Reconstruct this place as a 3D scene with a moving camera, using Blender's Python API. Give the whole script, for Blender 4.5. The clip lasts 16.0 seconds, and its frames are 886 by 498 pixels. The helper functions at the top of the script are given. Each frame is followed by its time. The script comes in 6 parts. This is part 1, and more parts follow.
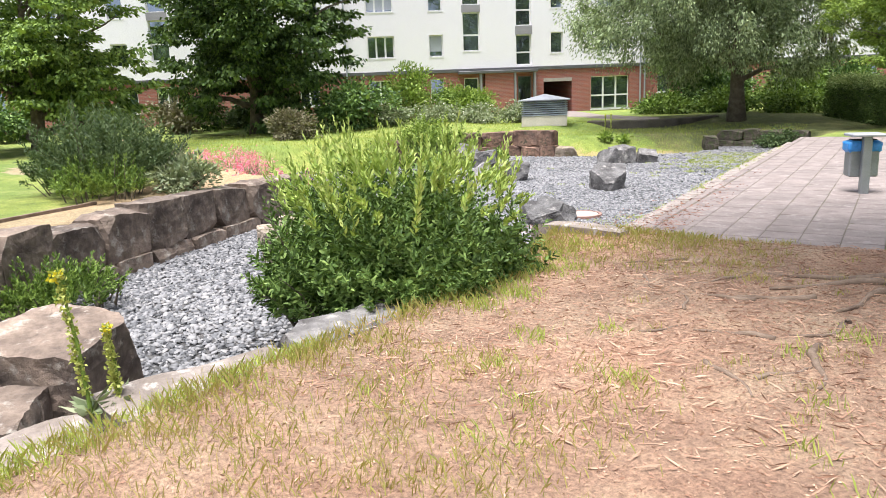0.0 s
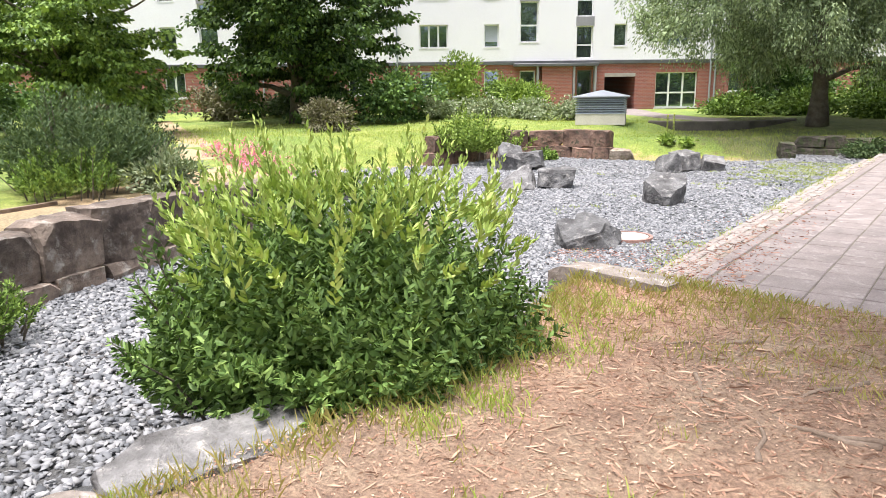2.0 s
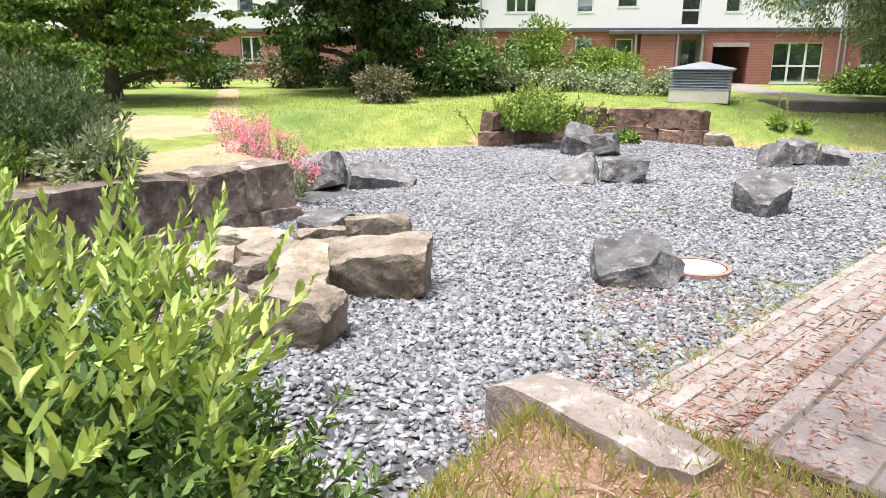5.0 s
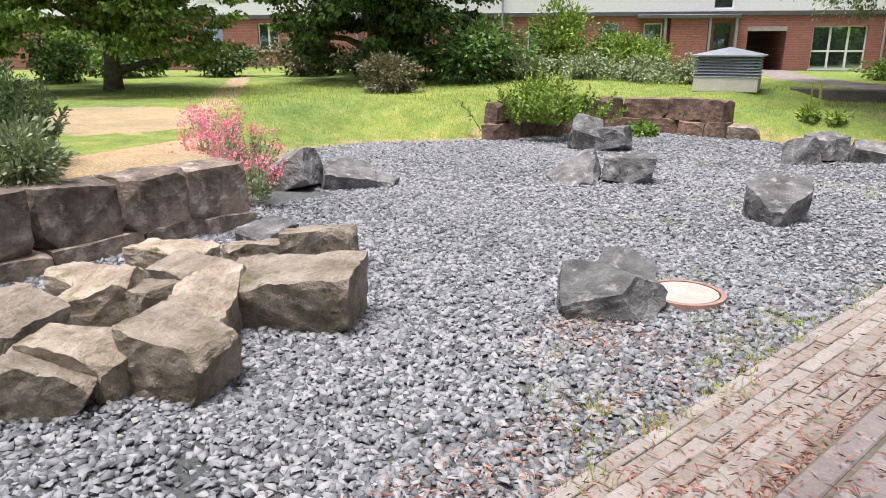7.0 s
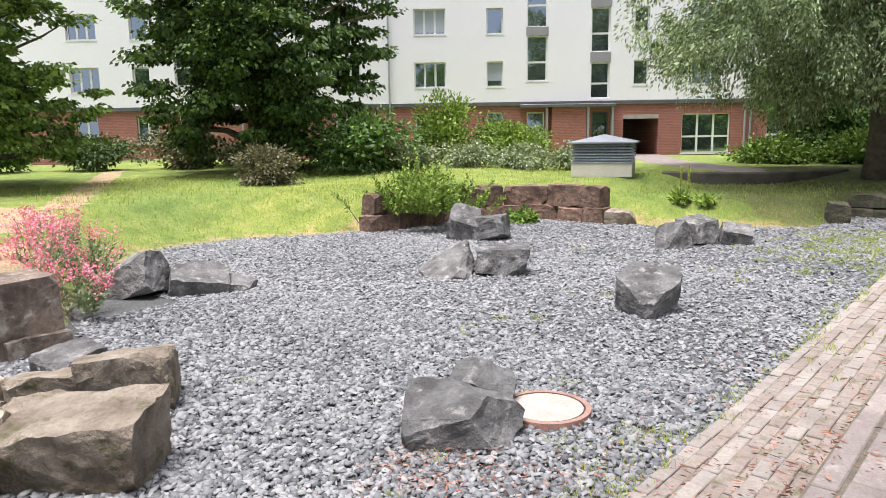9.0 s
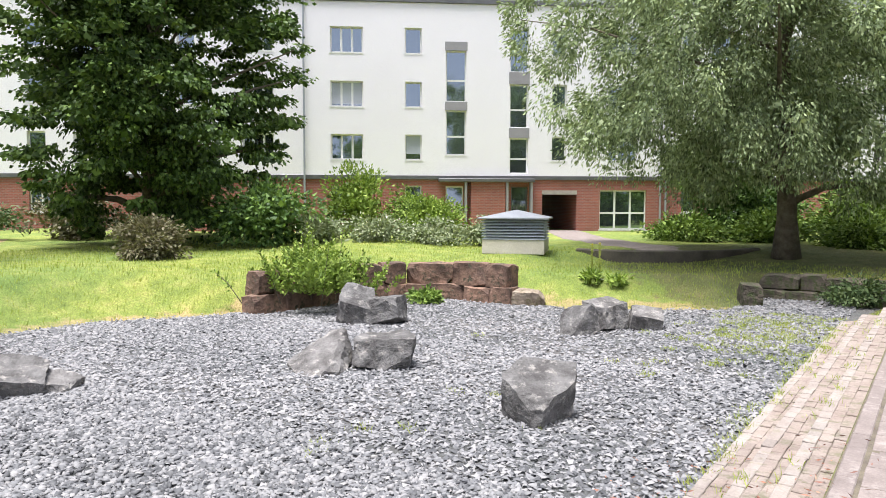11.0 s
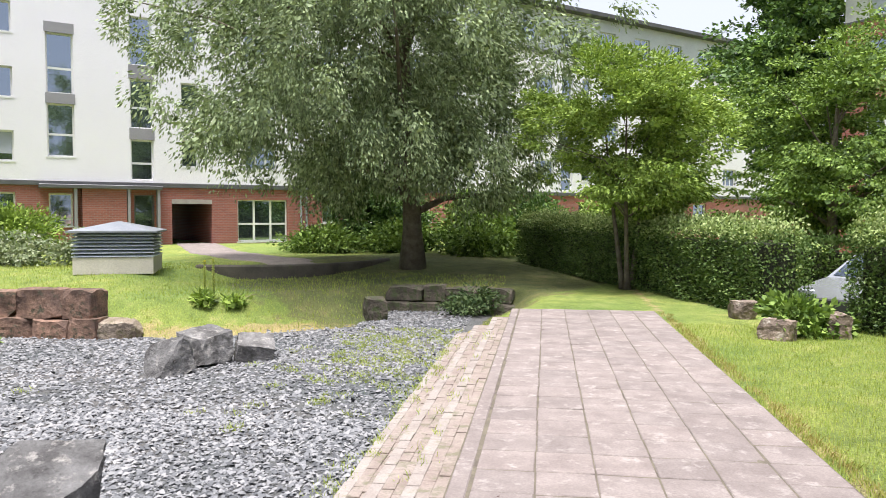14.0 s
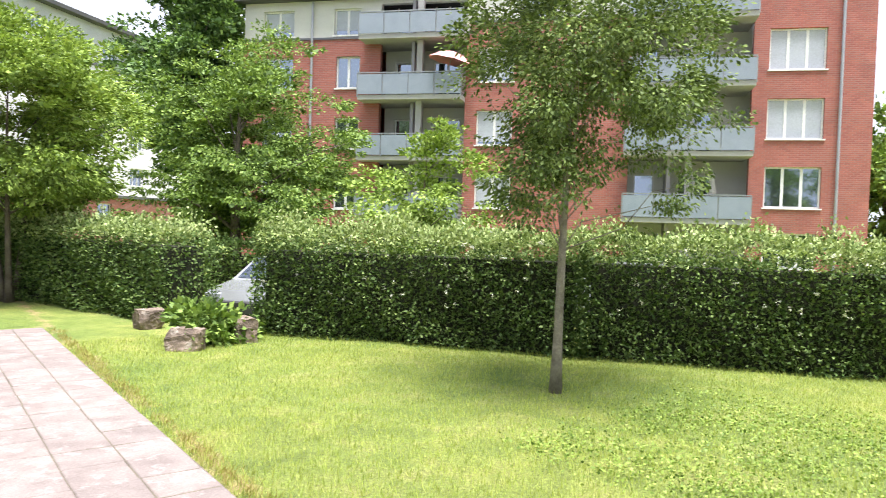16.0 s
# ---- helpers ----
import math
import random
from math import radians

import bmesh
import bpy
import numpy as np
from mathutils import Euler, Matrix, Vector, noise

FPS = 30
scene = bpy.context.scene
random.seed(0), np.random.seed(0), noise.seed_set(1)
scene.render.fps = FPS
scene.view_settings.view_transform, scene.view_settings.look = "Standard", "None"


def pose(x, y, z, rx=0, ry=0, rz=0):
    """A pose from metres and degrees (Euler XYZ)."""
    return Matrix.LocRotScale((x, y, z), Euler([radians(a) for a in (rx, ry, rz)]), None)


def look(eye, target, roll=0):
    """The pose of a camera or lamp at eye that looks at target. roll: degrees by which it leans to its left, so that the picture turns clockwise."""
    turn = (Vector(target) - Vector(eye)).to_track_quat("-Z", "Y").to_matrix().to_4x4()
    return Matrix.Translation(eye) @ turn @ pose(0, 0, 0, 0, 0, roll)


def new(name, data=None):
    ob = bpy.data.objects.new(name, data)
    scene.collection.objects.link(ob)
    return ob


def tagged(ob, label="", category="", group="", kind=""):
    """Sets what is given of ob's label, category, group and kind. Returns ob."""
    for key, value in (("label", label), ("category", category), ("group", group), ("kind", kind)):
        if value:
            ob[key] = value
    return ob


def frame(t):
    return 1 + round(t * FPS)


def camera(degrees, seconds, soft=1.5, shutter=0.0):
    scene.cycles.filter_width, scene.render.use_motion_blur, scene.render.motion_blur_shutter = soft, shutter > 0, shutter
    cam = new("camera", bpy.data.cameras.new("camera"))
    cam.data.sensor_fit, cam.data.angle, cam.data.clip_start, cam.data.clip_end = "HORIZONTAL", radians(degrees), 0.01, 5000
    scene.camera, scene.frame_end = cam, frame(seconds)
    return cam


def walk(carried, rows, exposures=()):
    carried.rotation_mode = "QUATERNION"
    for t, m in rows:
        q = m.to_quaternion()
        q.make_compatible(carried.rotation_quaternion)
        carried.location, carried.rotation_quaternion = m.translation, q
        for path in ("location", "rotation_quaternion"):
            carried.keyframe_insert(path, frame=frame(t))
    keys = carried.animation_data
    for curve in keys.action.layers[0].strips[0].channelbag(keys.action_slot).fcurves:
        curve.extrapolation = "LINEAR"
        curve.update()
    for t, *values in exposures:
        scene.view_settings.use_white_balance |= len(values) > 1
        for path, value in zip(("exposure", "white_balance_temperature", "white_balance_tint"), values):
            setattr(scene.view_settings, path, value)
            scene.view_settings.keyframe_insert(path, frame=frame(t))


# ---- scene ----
cam = camera(63.6, 16.0, soft=0.9, shutter=0.1)
METRES, EYE, TILT, LEAN, TURN = 12.88, 2.3, 0.0, 0.0, 32.8
ROWS = [
    (0.0, 0.0, 0.0, 0.0, -0.48, -12.19, 2.22),
    (0.5, 0.008, 0.0397, -0.002, -0.03, -12.54, 2.0),
    (1.0, 0.0184, 0.0769, -0.0003, 1.46, -12.81, 1.63),
    (1.5, 0.0349, 0.1146, 0.0026, 3.73, -12.94, 1.38),
    (2.0, 0.0468, 0.1578, 0.0007, 4.47, -12.69, 0.7),
    (2.5, 0.063, 0.1983, -0.0009, 5.2, -12.96, 0.02),
    (3.0, 0.0787, 0.237, 0.0003, 6.46, -13.24, -0.31),
    (3.5, 0.0882, 0.2784, -0.0001, 7.63, -13.28, -0.58),
    (4.0, 0.0982, 0.3162, -0.003, 9.56, -13.56, -0.43),
    (6.5, 0.1475, 0.4772, -0.0014, 15.07, -16.38, -0.05),
    (7.0, 0.162, 0.4907, -0.0007, 15.49, -16.06, 0.12),
    (7.5, 0.1737, 0.4984, 0.0009, 15.15, -14.96, 0.46),
    (8.0, 0.176, 0.5146, 0.0018, 13.91, -13.06, 0.84),
    (8.5, 0.1786, 0.5381, 0.0037, 11.23, -11.32, 0.96),
    (9.0, 0.1944, 0.5638, 0.0023, 7.66, -9.35, 0.81),
    (11.5, 0.2559, 0.7031, 0.0032, 0.75, -2.85, -0.32),
    (12.0, 0.27, 0.7279, 0.0035, -2.18, -2.45, -0.4),
    (12.5, 0.2904, 0.7527, 0.0038, -7.23, -2.67, -0.37),
    (13.0, 0.3059, 0.7761, 0.0023, -13.54, -3.04, -0.29),
    (13.5, 0.3232, 0.7996, 0.0032, -19.69, -3.15, -0.22),
    (14.0, 0.3432, 0.8185, 0.0025, -24.63, -2.71, -0.09),
    (14.5, 0.3588, 0.8399, 0.0017, -31.56, -2.49, 0.0),
    (15.0, 0.3754, 0.8612, 0.0017, -42.52, -2.31, -0.18),
    (15.5, 0.3949, 0.8732, -0.0005, -55.69, -2.11, -0.93),
    (16.0, 0.4131, 0.8792, 0.0006, -69.59, -1.82, -1.77),
]
walk(cam, [(t, pose(0, 0, EYE, TILT, LEAN, TURN) @ pose(METRES * x, METRES * y, METRES * z, 90 + pitch, roll, yaw)) for t, x, y, z, yaw, pitch, roll in ROWS], [(0.0, 1.0), (4.0, 1.22), (7.0, 0.68), (12.0, 0.99), (14.5, 0.9), (16.0, 1.37)])

# ---- sky and sun ----
world = bpy.data.worlds.new("overcast_sky")
scene.world = world
world.use_nodes = True
wn, wl = world.node_tree.nodes, world.node_tree.links
wn.clear()
w_out = wn.new("ShaderNodeOutputWorld")
w_bg = wn.new("ShaderNodeBackground")
w_sky = wn.new("ShaderNodeTexSky")
w_sky.sky_type = "NISHITA"
w_sky.sun_disc = False
w_sky.sun_elevation = radians(78)
w_sky.sun_rotation = radians(165)
w_mix = wn.new("ShaderNodeMix")
w_mix.data_type = "RGBA"
w_mix.inputs["Factor"].default_value = 0.86
w_mix.inputs["B"].default_value = (8.6, 9.0, 10.5, 1)
wl.new(w_sky.outputs["Color"], w_mix.inputs["A"])
wl.new(w_mix.outputs["Result"], w_bg.inputs["Color"])
w_bg.inputs["Strength"].default_value = 0.063
wl.new(w_bg.outputs["Background"], w_out.inputs["Surface"])

sun = new("sun", bpy.data.lights.new("sun", "SUN"))
sun.data.energy = 4.8
sun.data.angle = radians(28)
sun.data.color = (1.0, 0.968, 0.955)
sun.matrix_world = look((0, 0, 30), (0.04 * 30, 0.21 * 30, 30 - 0.977 * 30))


# ---- materials ----
def material(name, base, rough=0.8, metal=0.0):
    m = bpy.data.materials.new(name)
    m.use_nodes = True
    b = m.node_tree.nodes["Principled BSDF"]
    b.inputs["Base Color"].default_value = (*base, 1)
    b.inputs["Roughness"].default_value = rough
    b.inputs["Metallic"].default_value = metal
    return m, m.node_tree.nodes, m.node_tree.links, b


def noise_node(nodes, links, scale, detail=6.0, rough=0.6, coord="Object"):
    tc = nodes.new("ShaderNodeNewGeometry" if coord == "Position" else "ShaderNodeTexCoord")
    n = nodes.new("ShaderNodeTexNoise")
    n.inputs["Scale"].default_value = scale
    n.inputs["Detail"].default_value = detail
    n.inputs["Roughness"].default_value = rough
    links.new(tc.outputs[coord], n.inputs["Vector"])
    return n


def ramp_node(nodes, links, source, stops):
    r = nodes.new("ShaderNodeValToRGB")
    els = r.color_ramp.elements
    while len(els) < len(stops):
        els.new(0.5)
    for e, (p, c) in zip(els, stops):
        e.position = p
        e.color = (*c, 1)
    links.new(source, r.inputs["Fac"])
    return r


def mix_node(nodes, links, fac, a, b, blend="MIX"):
    m = nodes.new("ShaderNodeMix")
    m.data_type = "RGBA"
    m.blend_type = blend
    for key, value in (("Factor", fac), ("A", a), ("B", b)):
        if isinstance(value, (int, float)):
            m.inputs[key].default_value = value
        elif isinstance(value, tuple):
            m.inputs[key].default_value = (*value, 1)
        else:
            links.new(value, m.inputs[key])
    return m.outputs["Result"]


def bump_node(nodes, links, bsdf, height, strength=0.4, distance=0.02):
    b = nodes.new("ShaderNodeBump")
    b.inputs["Strength"].default_value = strength
    b.inputs["Distance"].default_value = distance
    links.new(height, b.inputs["Height"])
    links.new(b.outputs["Normal"], bsdf.inputs["Normal"])


def mottled(name, c1, c2, scale=4.0, fine=40.0, rough=0.85, metal=0.0, bump=0.4, spots=None, spot_at=0.62, vary=0.0, coord="Object", distance=0.02):
    """A surface with stains at one scale and grain at another; spots: lichen, moss or rust over it."""
    m, n, l, b = material(name, c1, rough, metal)
    big = noise_node(n, l, scale, 5, 0.6, coord)
    small = noise_node(n, l, fine, 6, 0.7, coord)
    col = ramp_node(n, l, big.outputs["Fac"], [(0.35, c1), (0.65, c2)]).outputs["Color"]
    grain = ramp_node(n, l, small.outputs["Fac"], [(0.3, (0.72, 0.72, 0.72)), (0.7, (1.2, 1.2, 1.2))]).outputs["Color"]
    col = mix_node(n, l, 0.8, col, grain, "MULTIPLY")
    if spots:
        sp = noise_node(n, l, scale * 2.3, 7, 0.7, coord)
        mask = ramp_node(n, l, sp.outputs["Fac"], [(spot_at - 0.05, (0, 0, 0)), (spot_at + 0.07, (1, 1, 1))]).outputs["Color"]
        col = mix_node(n, l, mask, col, spots)
    if vary:
        oi = n.new("ShaderNodeObjectInfo")
        tone = ramp_node(n, l, oi.outputs["Random"], [(0.0, (1 - vary,) * 3), (1.0, (1 + vary, 1 + vary * 0.9, 1 + vary * 0.8))]).outputs["Color"]
        col = mix_node(n, l, 1.0, col, tone, "MULTIPLY")
    l.new(col, b.inputs["Base Color"])
    bump_node(n, l, b, small.outputs["Fac"], bump, distance)
    return m


def islands(name, colours, rough=0.7, translucent=0.0, spread=0.5):
    """Leaves, blades and chips: each island has a tone of its own, on top of broad patches."""
    m, n, l, b = material(name, colours[0], rough)
    g = n.new("ShaderNodeNewGeometry")
    stops = [(i / max(1, len(colours) - 1), c) for i, c in enumerate(colours)]
    big = noise_node(n, l, spread, 3, 0.6)
    add = n.new("ShaderNodeMath")
    add.operation = "MULTIPLY_ADD"
    l.new(g.outputs["Random Per Island"], add.inputs[0])
    add.inputs[1].default_value = 0.62
    half = n.new("ShaderNodeMath")
    half.operation = "MULTIPLY"
    l.new(big.outputs["Fac"], half.inputs[0])
    half.inputs[1].default_value = 0.4
    l.new(half.outputs[0], add.inputs[2])
    col = ramp_node(n, l, add.outputs[0], stops).outputs["Color"]
    l.new(col, b.inputs["Base Color"])
    if translucent:
        b.inputs["Specular IOR Level"].default_value = 0.25
        t = n.new("ShaderNodeBsdfTranslucent")
        l.new(mix_node(n, l, 1.0, col, (1.15, 1.15, 0.65), "MULTIPLY"), t.inputs["Color"])
        s = n.new("ShaderNodeMixShader")
        s.inputs["Fac"].default_value = translucent
        l.new(b.outputs["BSDF"], s.inputs[1])
        l.new(t.outputs["BSDF"], s.inputs[2])
        l.new(s.outputs["Shader"], n["Material Output"].inputs["Surface"])
    return m


def brick_wall(name, c1, c2, mortar):
    """Running-bond brickwork, 25 x 8 cm with joints, on a wall in its own x, z plane."""
    m, n, l, b = material(name, c1, 0.85)
    tc = n.new("ShaderNodeTexCoord")
    sep = n.new("ShaderNodeSeparateXYZ")
    com = n.new("ShaderNodeCombineXYZ")
    l.new(tc.outputs["Object"], sep.inputs[0])
    l.new(sep.outputs["X"], com.inputs["X"])
    l.new(sep.outputs["Z"], com.inputs["Y"])
    br = n.new("ShaderNodeTexBrick")
    br.inputs["Scale"].default_value = 1.0
    br.inputs["Brick Width"].default_value = 0.25
    br.inputs["Row Height"].default_value = 0.083
    br.inputs["Mortar Size"].default_value = 0.011
    br.inputs["Mortar Smooth"].default_value = 0.2
    br.inputs["Color1"].default_value = (*c1, 1)
    br.inputs["Color2"].default_value = (*c2, 1)
    br.inputs["Mortar"].default_value = (*mortar, 1)
    l.new(com.outputs[0], br.inputs["Vector"])
    big = noise_node(n, l, 0.5, 5, 0.7)
    tone = ramp_node(n, l, big.outputs["Fac"], [(0.3, (0.8, 0.8, 0.8)), (0.7, (1.12, 1.08, 1.05))]).outputs["Color"]
    l.new(mix_node(n, l, 1.0, br.outputs["Color"], tone, "MULTIPLY"), b.inputs["Base Color"])
    inv = n.new("ShaderNodeMath")
    inv.operation = "SUBTRACT"
    inv.inputs[0].default_value = 1.0
    l.new(br.outputs["Fac"], inv.inputs[1])
    bump_node(n, l, b, inv.outputs[0], 0.5, 0.01)
    return m


M = {}
M["slate"] = islands("slate_chips", [(0.026, 0.027, 0.03), (0.075, 0.077, 0.084), (0.17, 0.172, 0.182), (0.265, 0.26, 0.266), (0.36, 0.342, 0.334)], 0.7, 0, 0.35)
M["basalt"] = mottled("basalt_rock", (0.085, 0.08, 0.08), (0.26, 0.255, 0.255), 2.6, 26, 0.82, 0, 0.9, (0.4, 0.38, 0.36), 0.6, 0.3, distance=0.04)
M["tan_rock"] = mottled("tan_sandstone", (0.54, 0.45, 0.36), (0.22, 0.165, 0.12), 2.2, 24, 0.9, 0, 1.0, (0.17, 0.16, 0.07), 0.59, 0.25, distance=0.06)
M["block"] = mottled("weathered_sandstone_block", (0.085, 0.064, 0.053), (0.29, 0.225, 0.18), 2.4, 20, 0.92, 0, 0.8, (0.36, 0.33, 0.29), 0.6, 0.28, distance=0.03)
M["pale_edge"] = mottled("pale_lichened_stone", (0.2, 0.165, 0.14), (0.34, 0.29, 0.26), 3.0, 22, 0.92, 0, 0.9, (0.5, 0.46, 0.42), 0.58, 0.1, distance=0.02)
M["red_block"] = mottled("red_sandstone_block", (0.11, 0.07, 0.055), (0.3, 0.185, 0.135), 2.6, 20, 0.92, 0, 0.8, (0.07, 0.068, 0.045), 0.57, 0.3, distance=0.03)
M["mossy_block"] = mottled("mossy_dark_sandstone", (0.055, 0.047, 0.038), (0.15, 0.125, 0.1), 2.6, 22, 0.95, 0, 0.9, (0.06, 0.078, 0.03), 0.54, 0.25, distance=0.04)
M["slab"] = mottled("concrete_slab", (0.18, 0.148, 0.139), (0.25, 0.211, 0.198), 3.0, 60, 0.92, 0, 0.6, (0.31, 0.272, 0.256), 0.6, 0.09, "Position", 0.006)
M["paver"] = mottled("clay_paver", (0.215, 0.17, 0.15), (0.28, 0.236, 0.21), 3.0, 50, 0.92, 0, 0.6, (0.15, 0.14, 0.095), 0.57, 0.1, coord="Position", distance=0.008)
M["kerb"] = mottled("concrete_kerb", (0.33, 0.29, 0.27), (0.43, 0.39, 0.36), 3.0, 50, 0.9, 0, 0.3, (0.3, 0.28, 0.2), 0.66, 0.08, distance=0.006)
M["nosing"] = mottled("pale_worn_nosing", (0.235, 0.2, 0.182), (0.3, 0.266, 0.244), 3.0, 50, 0.9, 0, 0.5, (0.2, 0.18, 0.13), 0.6, 0.12, coord="Position", distance=0.008)
M["moss_shade"] = mottled("moss_and_soil", (0.06, 0.055, 0.03), (0.15, 0.17, 0.05), 6.0, 60, 0.95, 0, 0.8, (0.24, 0.17, 0.1), 0.6)
M["joint"] = mottled("joint_sand", (0.1, 0.082, 0.066), (0.16, 0.138, 0.1), 5.0, 60, 0.95, 0, 0.5)
M["step_joint"] = mottled("sandy_step_joint", (0.17, 0.14, 0.118), (0.23, 0.2, 0.155), 5.0, 60, 0.95, 0, 0.5)
M["dark_concrete"] = mottled("dark_weathered_concrete", (0.07, 0.06, 0.05), (0.12, 0.105, 0.085), 2.0, 30, 0.9, 0, 0.5, (0.1, 0.11, 0.06), 0.62)
M["plaster"] = mottled("white_render", (0.85, 0.825, 0.875), (0.82, 0.795, 0.845), 0.35, 60, 0.9, 0, 0.1, None, 0.6, 0.0, distance=0.004)
M["cream"] = mottled("cream_render", (0.62, 0.62, 0.58), (0.56, 0.56, 0.53), 0.5, 60, 0.9, 0, 0.1, None, 0.6, 0.0, distance=0.004)
M["attic"] = mottled("grey_attic_panel", (0.5, 0.53, 0.55), (0.44, 0.47, 0.5), 0.6, 50, 0.6, 0, 0.1)
M["brick"] = brick_wall("red_brickwork", (0.35, 0.115, 0.092), (0.27, 0.088, 0.072), (0.30, 0.2, 0.18))
M["brick_b"] = brick_wall("orange_red_brickwork", (0.38, 0.125, 0.1), (0.30, 0.095, 0.08), (0.30, 0.18, 0.16))
M["trim"] = mottled("dark_grey_sheet_metal", (0.13, 0.13, 0.14), (0.17, 0.17, 0.18), 1.0, 40, 0.5, 0.6, 0.1)
M["grey_panel"] = mottled("grey_panel", (0.26, 0.25, 0.27), (0.3, 0.29, 0.31), 1.0, 40, 0.6, 0.0, 0.1)
M["frame"] = mottled("white_window_frame", (0.8, 0.8, 0.79), (0.74, 0.74, 0.73), 1.5, 40, 0.4, 0, 0.05)
M["blind"] = mottled("pale_blind", (0.46, 0.49, 0.55), (0.4, 0.43, 0.49), 1.0, 30, 0.8, 0, 0.1)
# near-black colour stands in for dimness indoors and in the passage
M["inside"] = mottled("dark_for_dim_room", (0.05, 0.05, 0.055), (0.08, 0.08, 0.085), 1.0, 10, 0.9, 0, 0.1)
M["zinc"] = mottled("galvanised_sheet", (0.38, 0.40, 0.44), (0.33, 0.35, 0.39), 2.0, 50, 0.45, 0.35, 0.1)
M["louvre"] = mottled("louvre_sheet", (0.50, 0.55, 0.62), (0.45, 0.49, 0.56), 2.0, 50, 0.4, 0.4, 0.1)
M["lid"] = mottled("grey_lid_sheet", (0.24, 0.255, 0.29), (0.3, 0.315, 0.35), 2.0, 50, 0.5, 0.3, 0.1)
M["louvre_gap"] = mottled("louvre_shadow_gap", (0.05, 0.055, 0.07), (0.07, 0.075, 0.09), 2.0, 50, 0.7, 0, 0.1)
M["plinth"] = mottled("pale_plinth", (0.62, 0.57, 0.52), (0.54, 0.49, 0.44), 1.6, 40, 0.9, 0, 0.3)
M["bark"] = mottled("grey_brown_bark", (0.10, 0.08, 0.06), (0.19, 0.16, 0.12), 5.0, 30, 0.95, 0, 0.9, (0.17, 0.19, 0.12), 0.64, distance=0.04)
M["pale_bark"] = mottled("pale_grey_bark", (0.17, 0.145, 0.12), (0.3, 0.27, 0.225), 7.0, 40, 0.95, 0, 0.8, (0.2, 0.22, 0.14), 0.64, distance=0.02)
# near-black: the shade among the hedge twigs is in this colour
M["twig_shade"] = mottled("dark_twig_shade", (0.02, 0.024, 0.013), (0.04, 0.042, 0.022), 6.0, 40, 0.95, 0, 0.8, distance=0.05)
M["root"] = mottled("bleached_root", (0.16, 0.11, 0.08), (0.27, 0.2, 0.15), 6.0, 50, 0.95, 0, 0.6)
M["litter"] = islands("leaf_litter", [(0.16, 0.08, 0.053), (0.34, 0.19, 0.127), (0.5, 0.31, 0.215), (0.66, 0.48, 0.35)], 0.9, 0, 0.6)
M["red_litter"] = islands("red_brown_litter", [(0.1, 0.045, 0.03), (0.22, 0.09, 0.065), (0.33, 0.16, 0.11), (0.44, 0.3, 0.2)], 0.9, 0, 0.8)
M["panel"] = mottled("frosted_balcony_panel", (0.27, 0.31, 0.37), (0.22, 0.26, 0.31), 1.5, 40, 0.35, 0, 0.05)
M["concrete"] = mottled("balcony_concrete", (0.38, 0.38, 0.37), (0.32, 0.32, 0.31), 1.2, 40, 0.9, 0, 0.2)
M["roof"] = mottled("dark_roof_edge", (0.06, 0.06, 0.065), (0.1, 0.1, 0.105), 1.5, 40, 0.7, 0, 0.2)
M["pink"] = mottled("faded_pink_cloth", (0.72, 0.33, 0.33), (0.66, 0.28, 0.29), 1.5, 60, 0.9, 0, 0.1)
M["cloth"] = mottled("pale_cloth", (0.66, 0.64, 0.6), (0.58, 0.56, 0.52), 1.5, 60, 0.9, 0, 0.1)
M["car_paint"] = mottled("silver_car_paint", (0.4, 0.41, 0.44), (0.37, 0.38, 0.41), 1.0, 80, 0.2, 0.55, 0.0)
M["black"] = mottled("black_plastic", (0.02, 0.02, 0.022), (0.035, 0.035, 0.037), 3.0, 60, 0.6, 0, 0.1)
M["steel"] = mottled("grey_coated_steel", (0.25, 0.27, 0.28), (0.31, 0.33, 0.34), 3.0, 60, 0.5, 0.5, 0.1)
M["blue_bag"] = mottled("blue_bin_bag", (0.03, 0.22, 0.62), (0.05, 0.3, 0.72), 8.0, 40, 0.35, 0, 0.5)
M["rust"] = mottled("rusty_cast_iron", (0.3, 0.16, 0.13), (0.38, 0.24, 0.2), 6.0, 60, 0.8, 0.3, 0.5)
M["cover"] = mottled("pale_concrete_cover", (0.42, 0.37, 0.33), (0.34, 0.3, 0.27), 5.0, 60, 0.9, 0, 0.4)
M["pink_flower"] = islands("pink_valerian_flower", [(0.72, 0.12, 0.25), (0.84, 0.26, 0.4), (0.9, 0.48, 0.58)], 0.7, 0.25, 1.0)
M["white_flower"] = islands("white_blossom", [(0.7, 0.7, 0.6), (0.8, 0.8, 0.74)], 0.7, 0.3, 1.0)
M["yellow_flower"] = islands("yellow_mullein_flower", [(0.6, 0.52, 0.03), (0.75, 0.66, 0.06)], 0.7, 0.3, 1.0)
M["dry"] = islands("dry_grass", [(0.30, 0.24, 0.09), (0.42, 0.34, 0.14), (0.36, 0.36, 0.10), (0.2, 0.27, 0.06)], 0.8, 0.3, 0.8)
M["blade"] = islands("lawn_blade", [(0.19, 0.26, 0.055), (0.31, 0.39, 0.085), (0.44, 0.5, 0.12), (0.54, 0.52, 0.21)], 0.6, 0.3, 0.35)
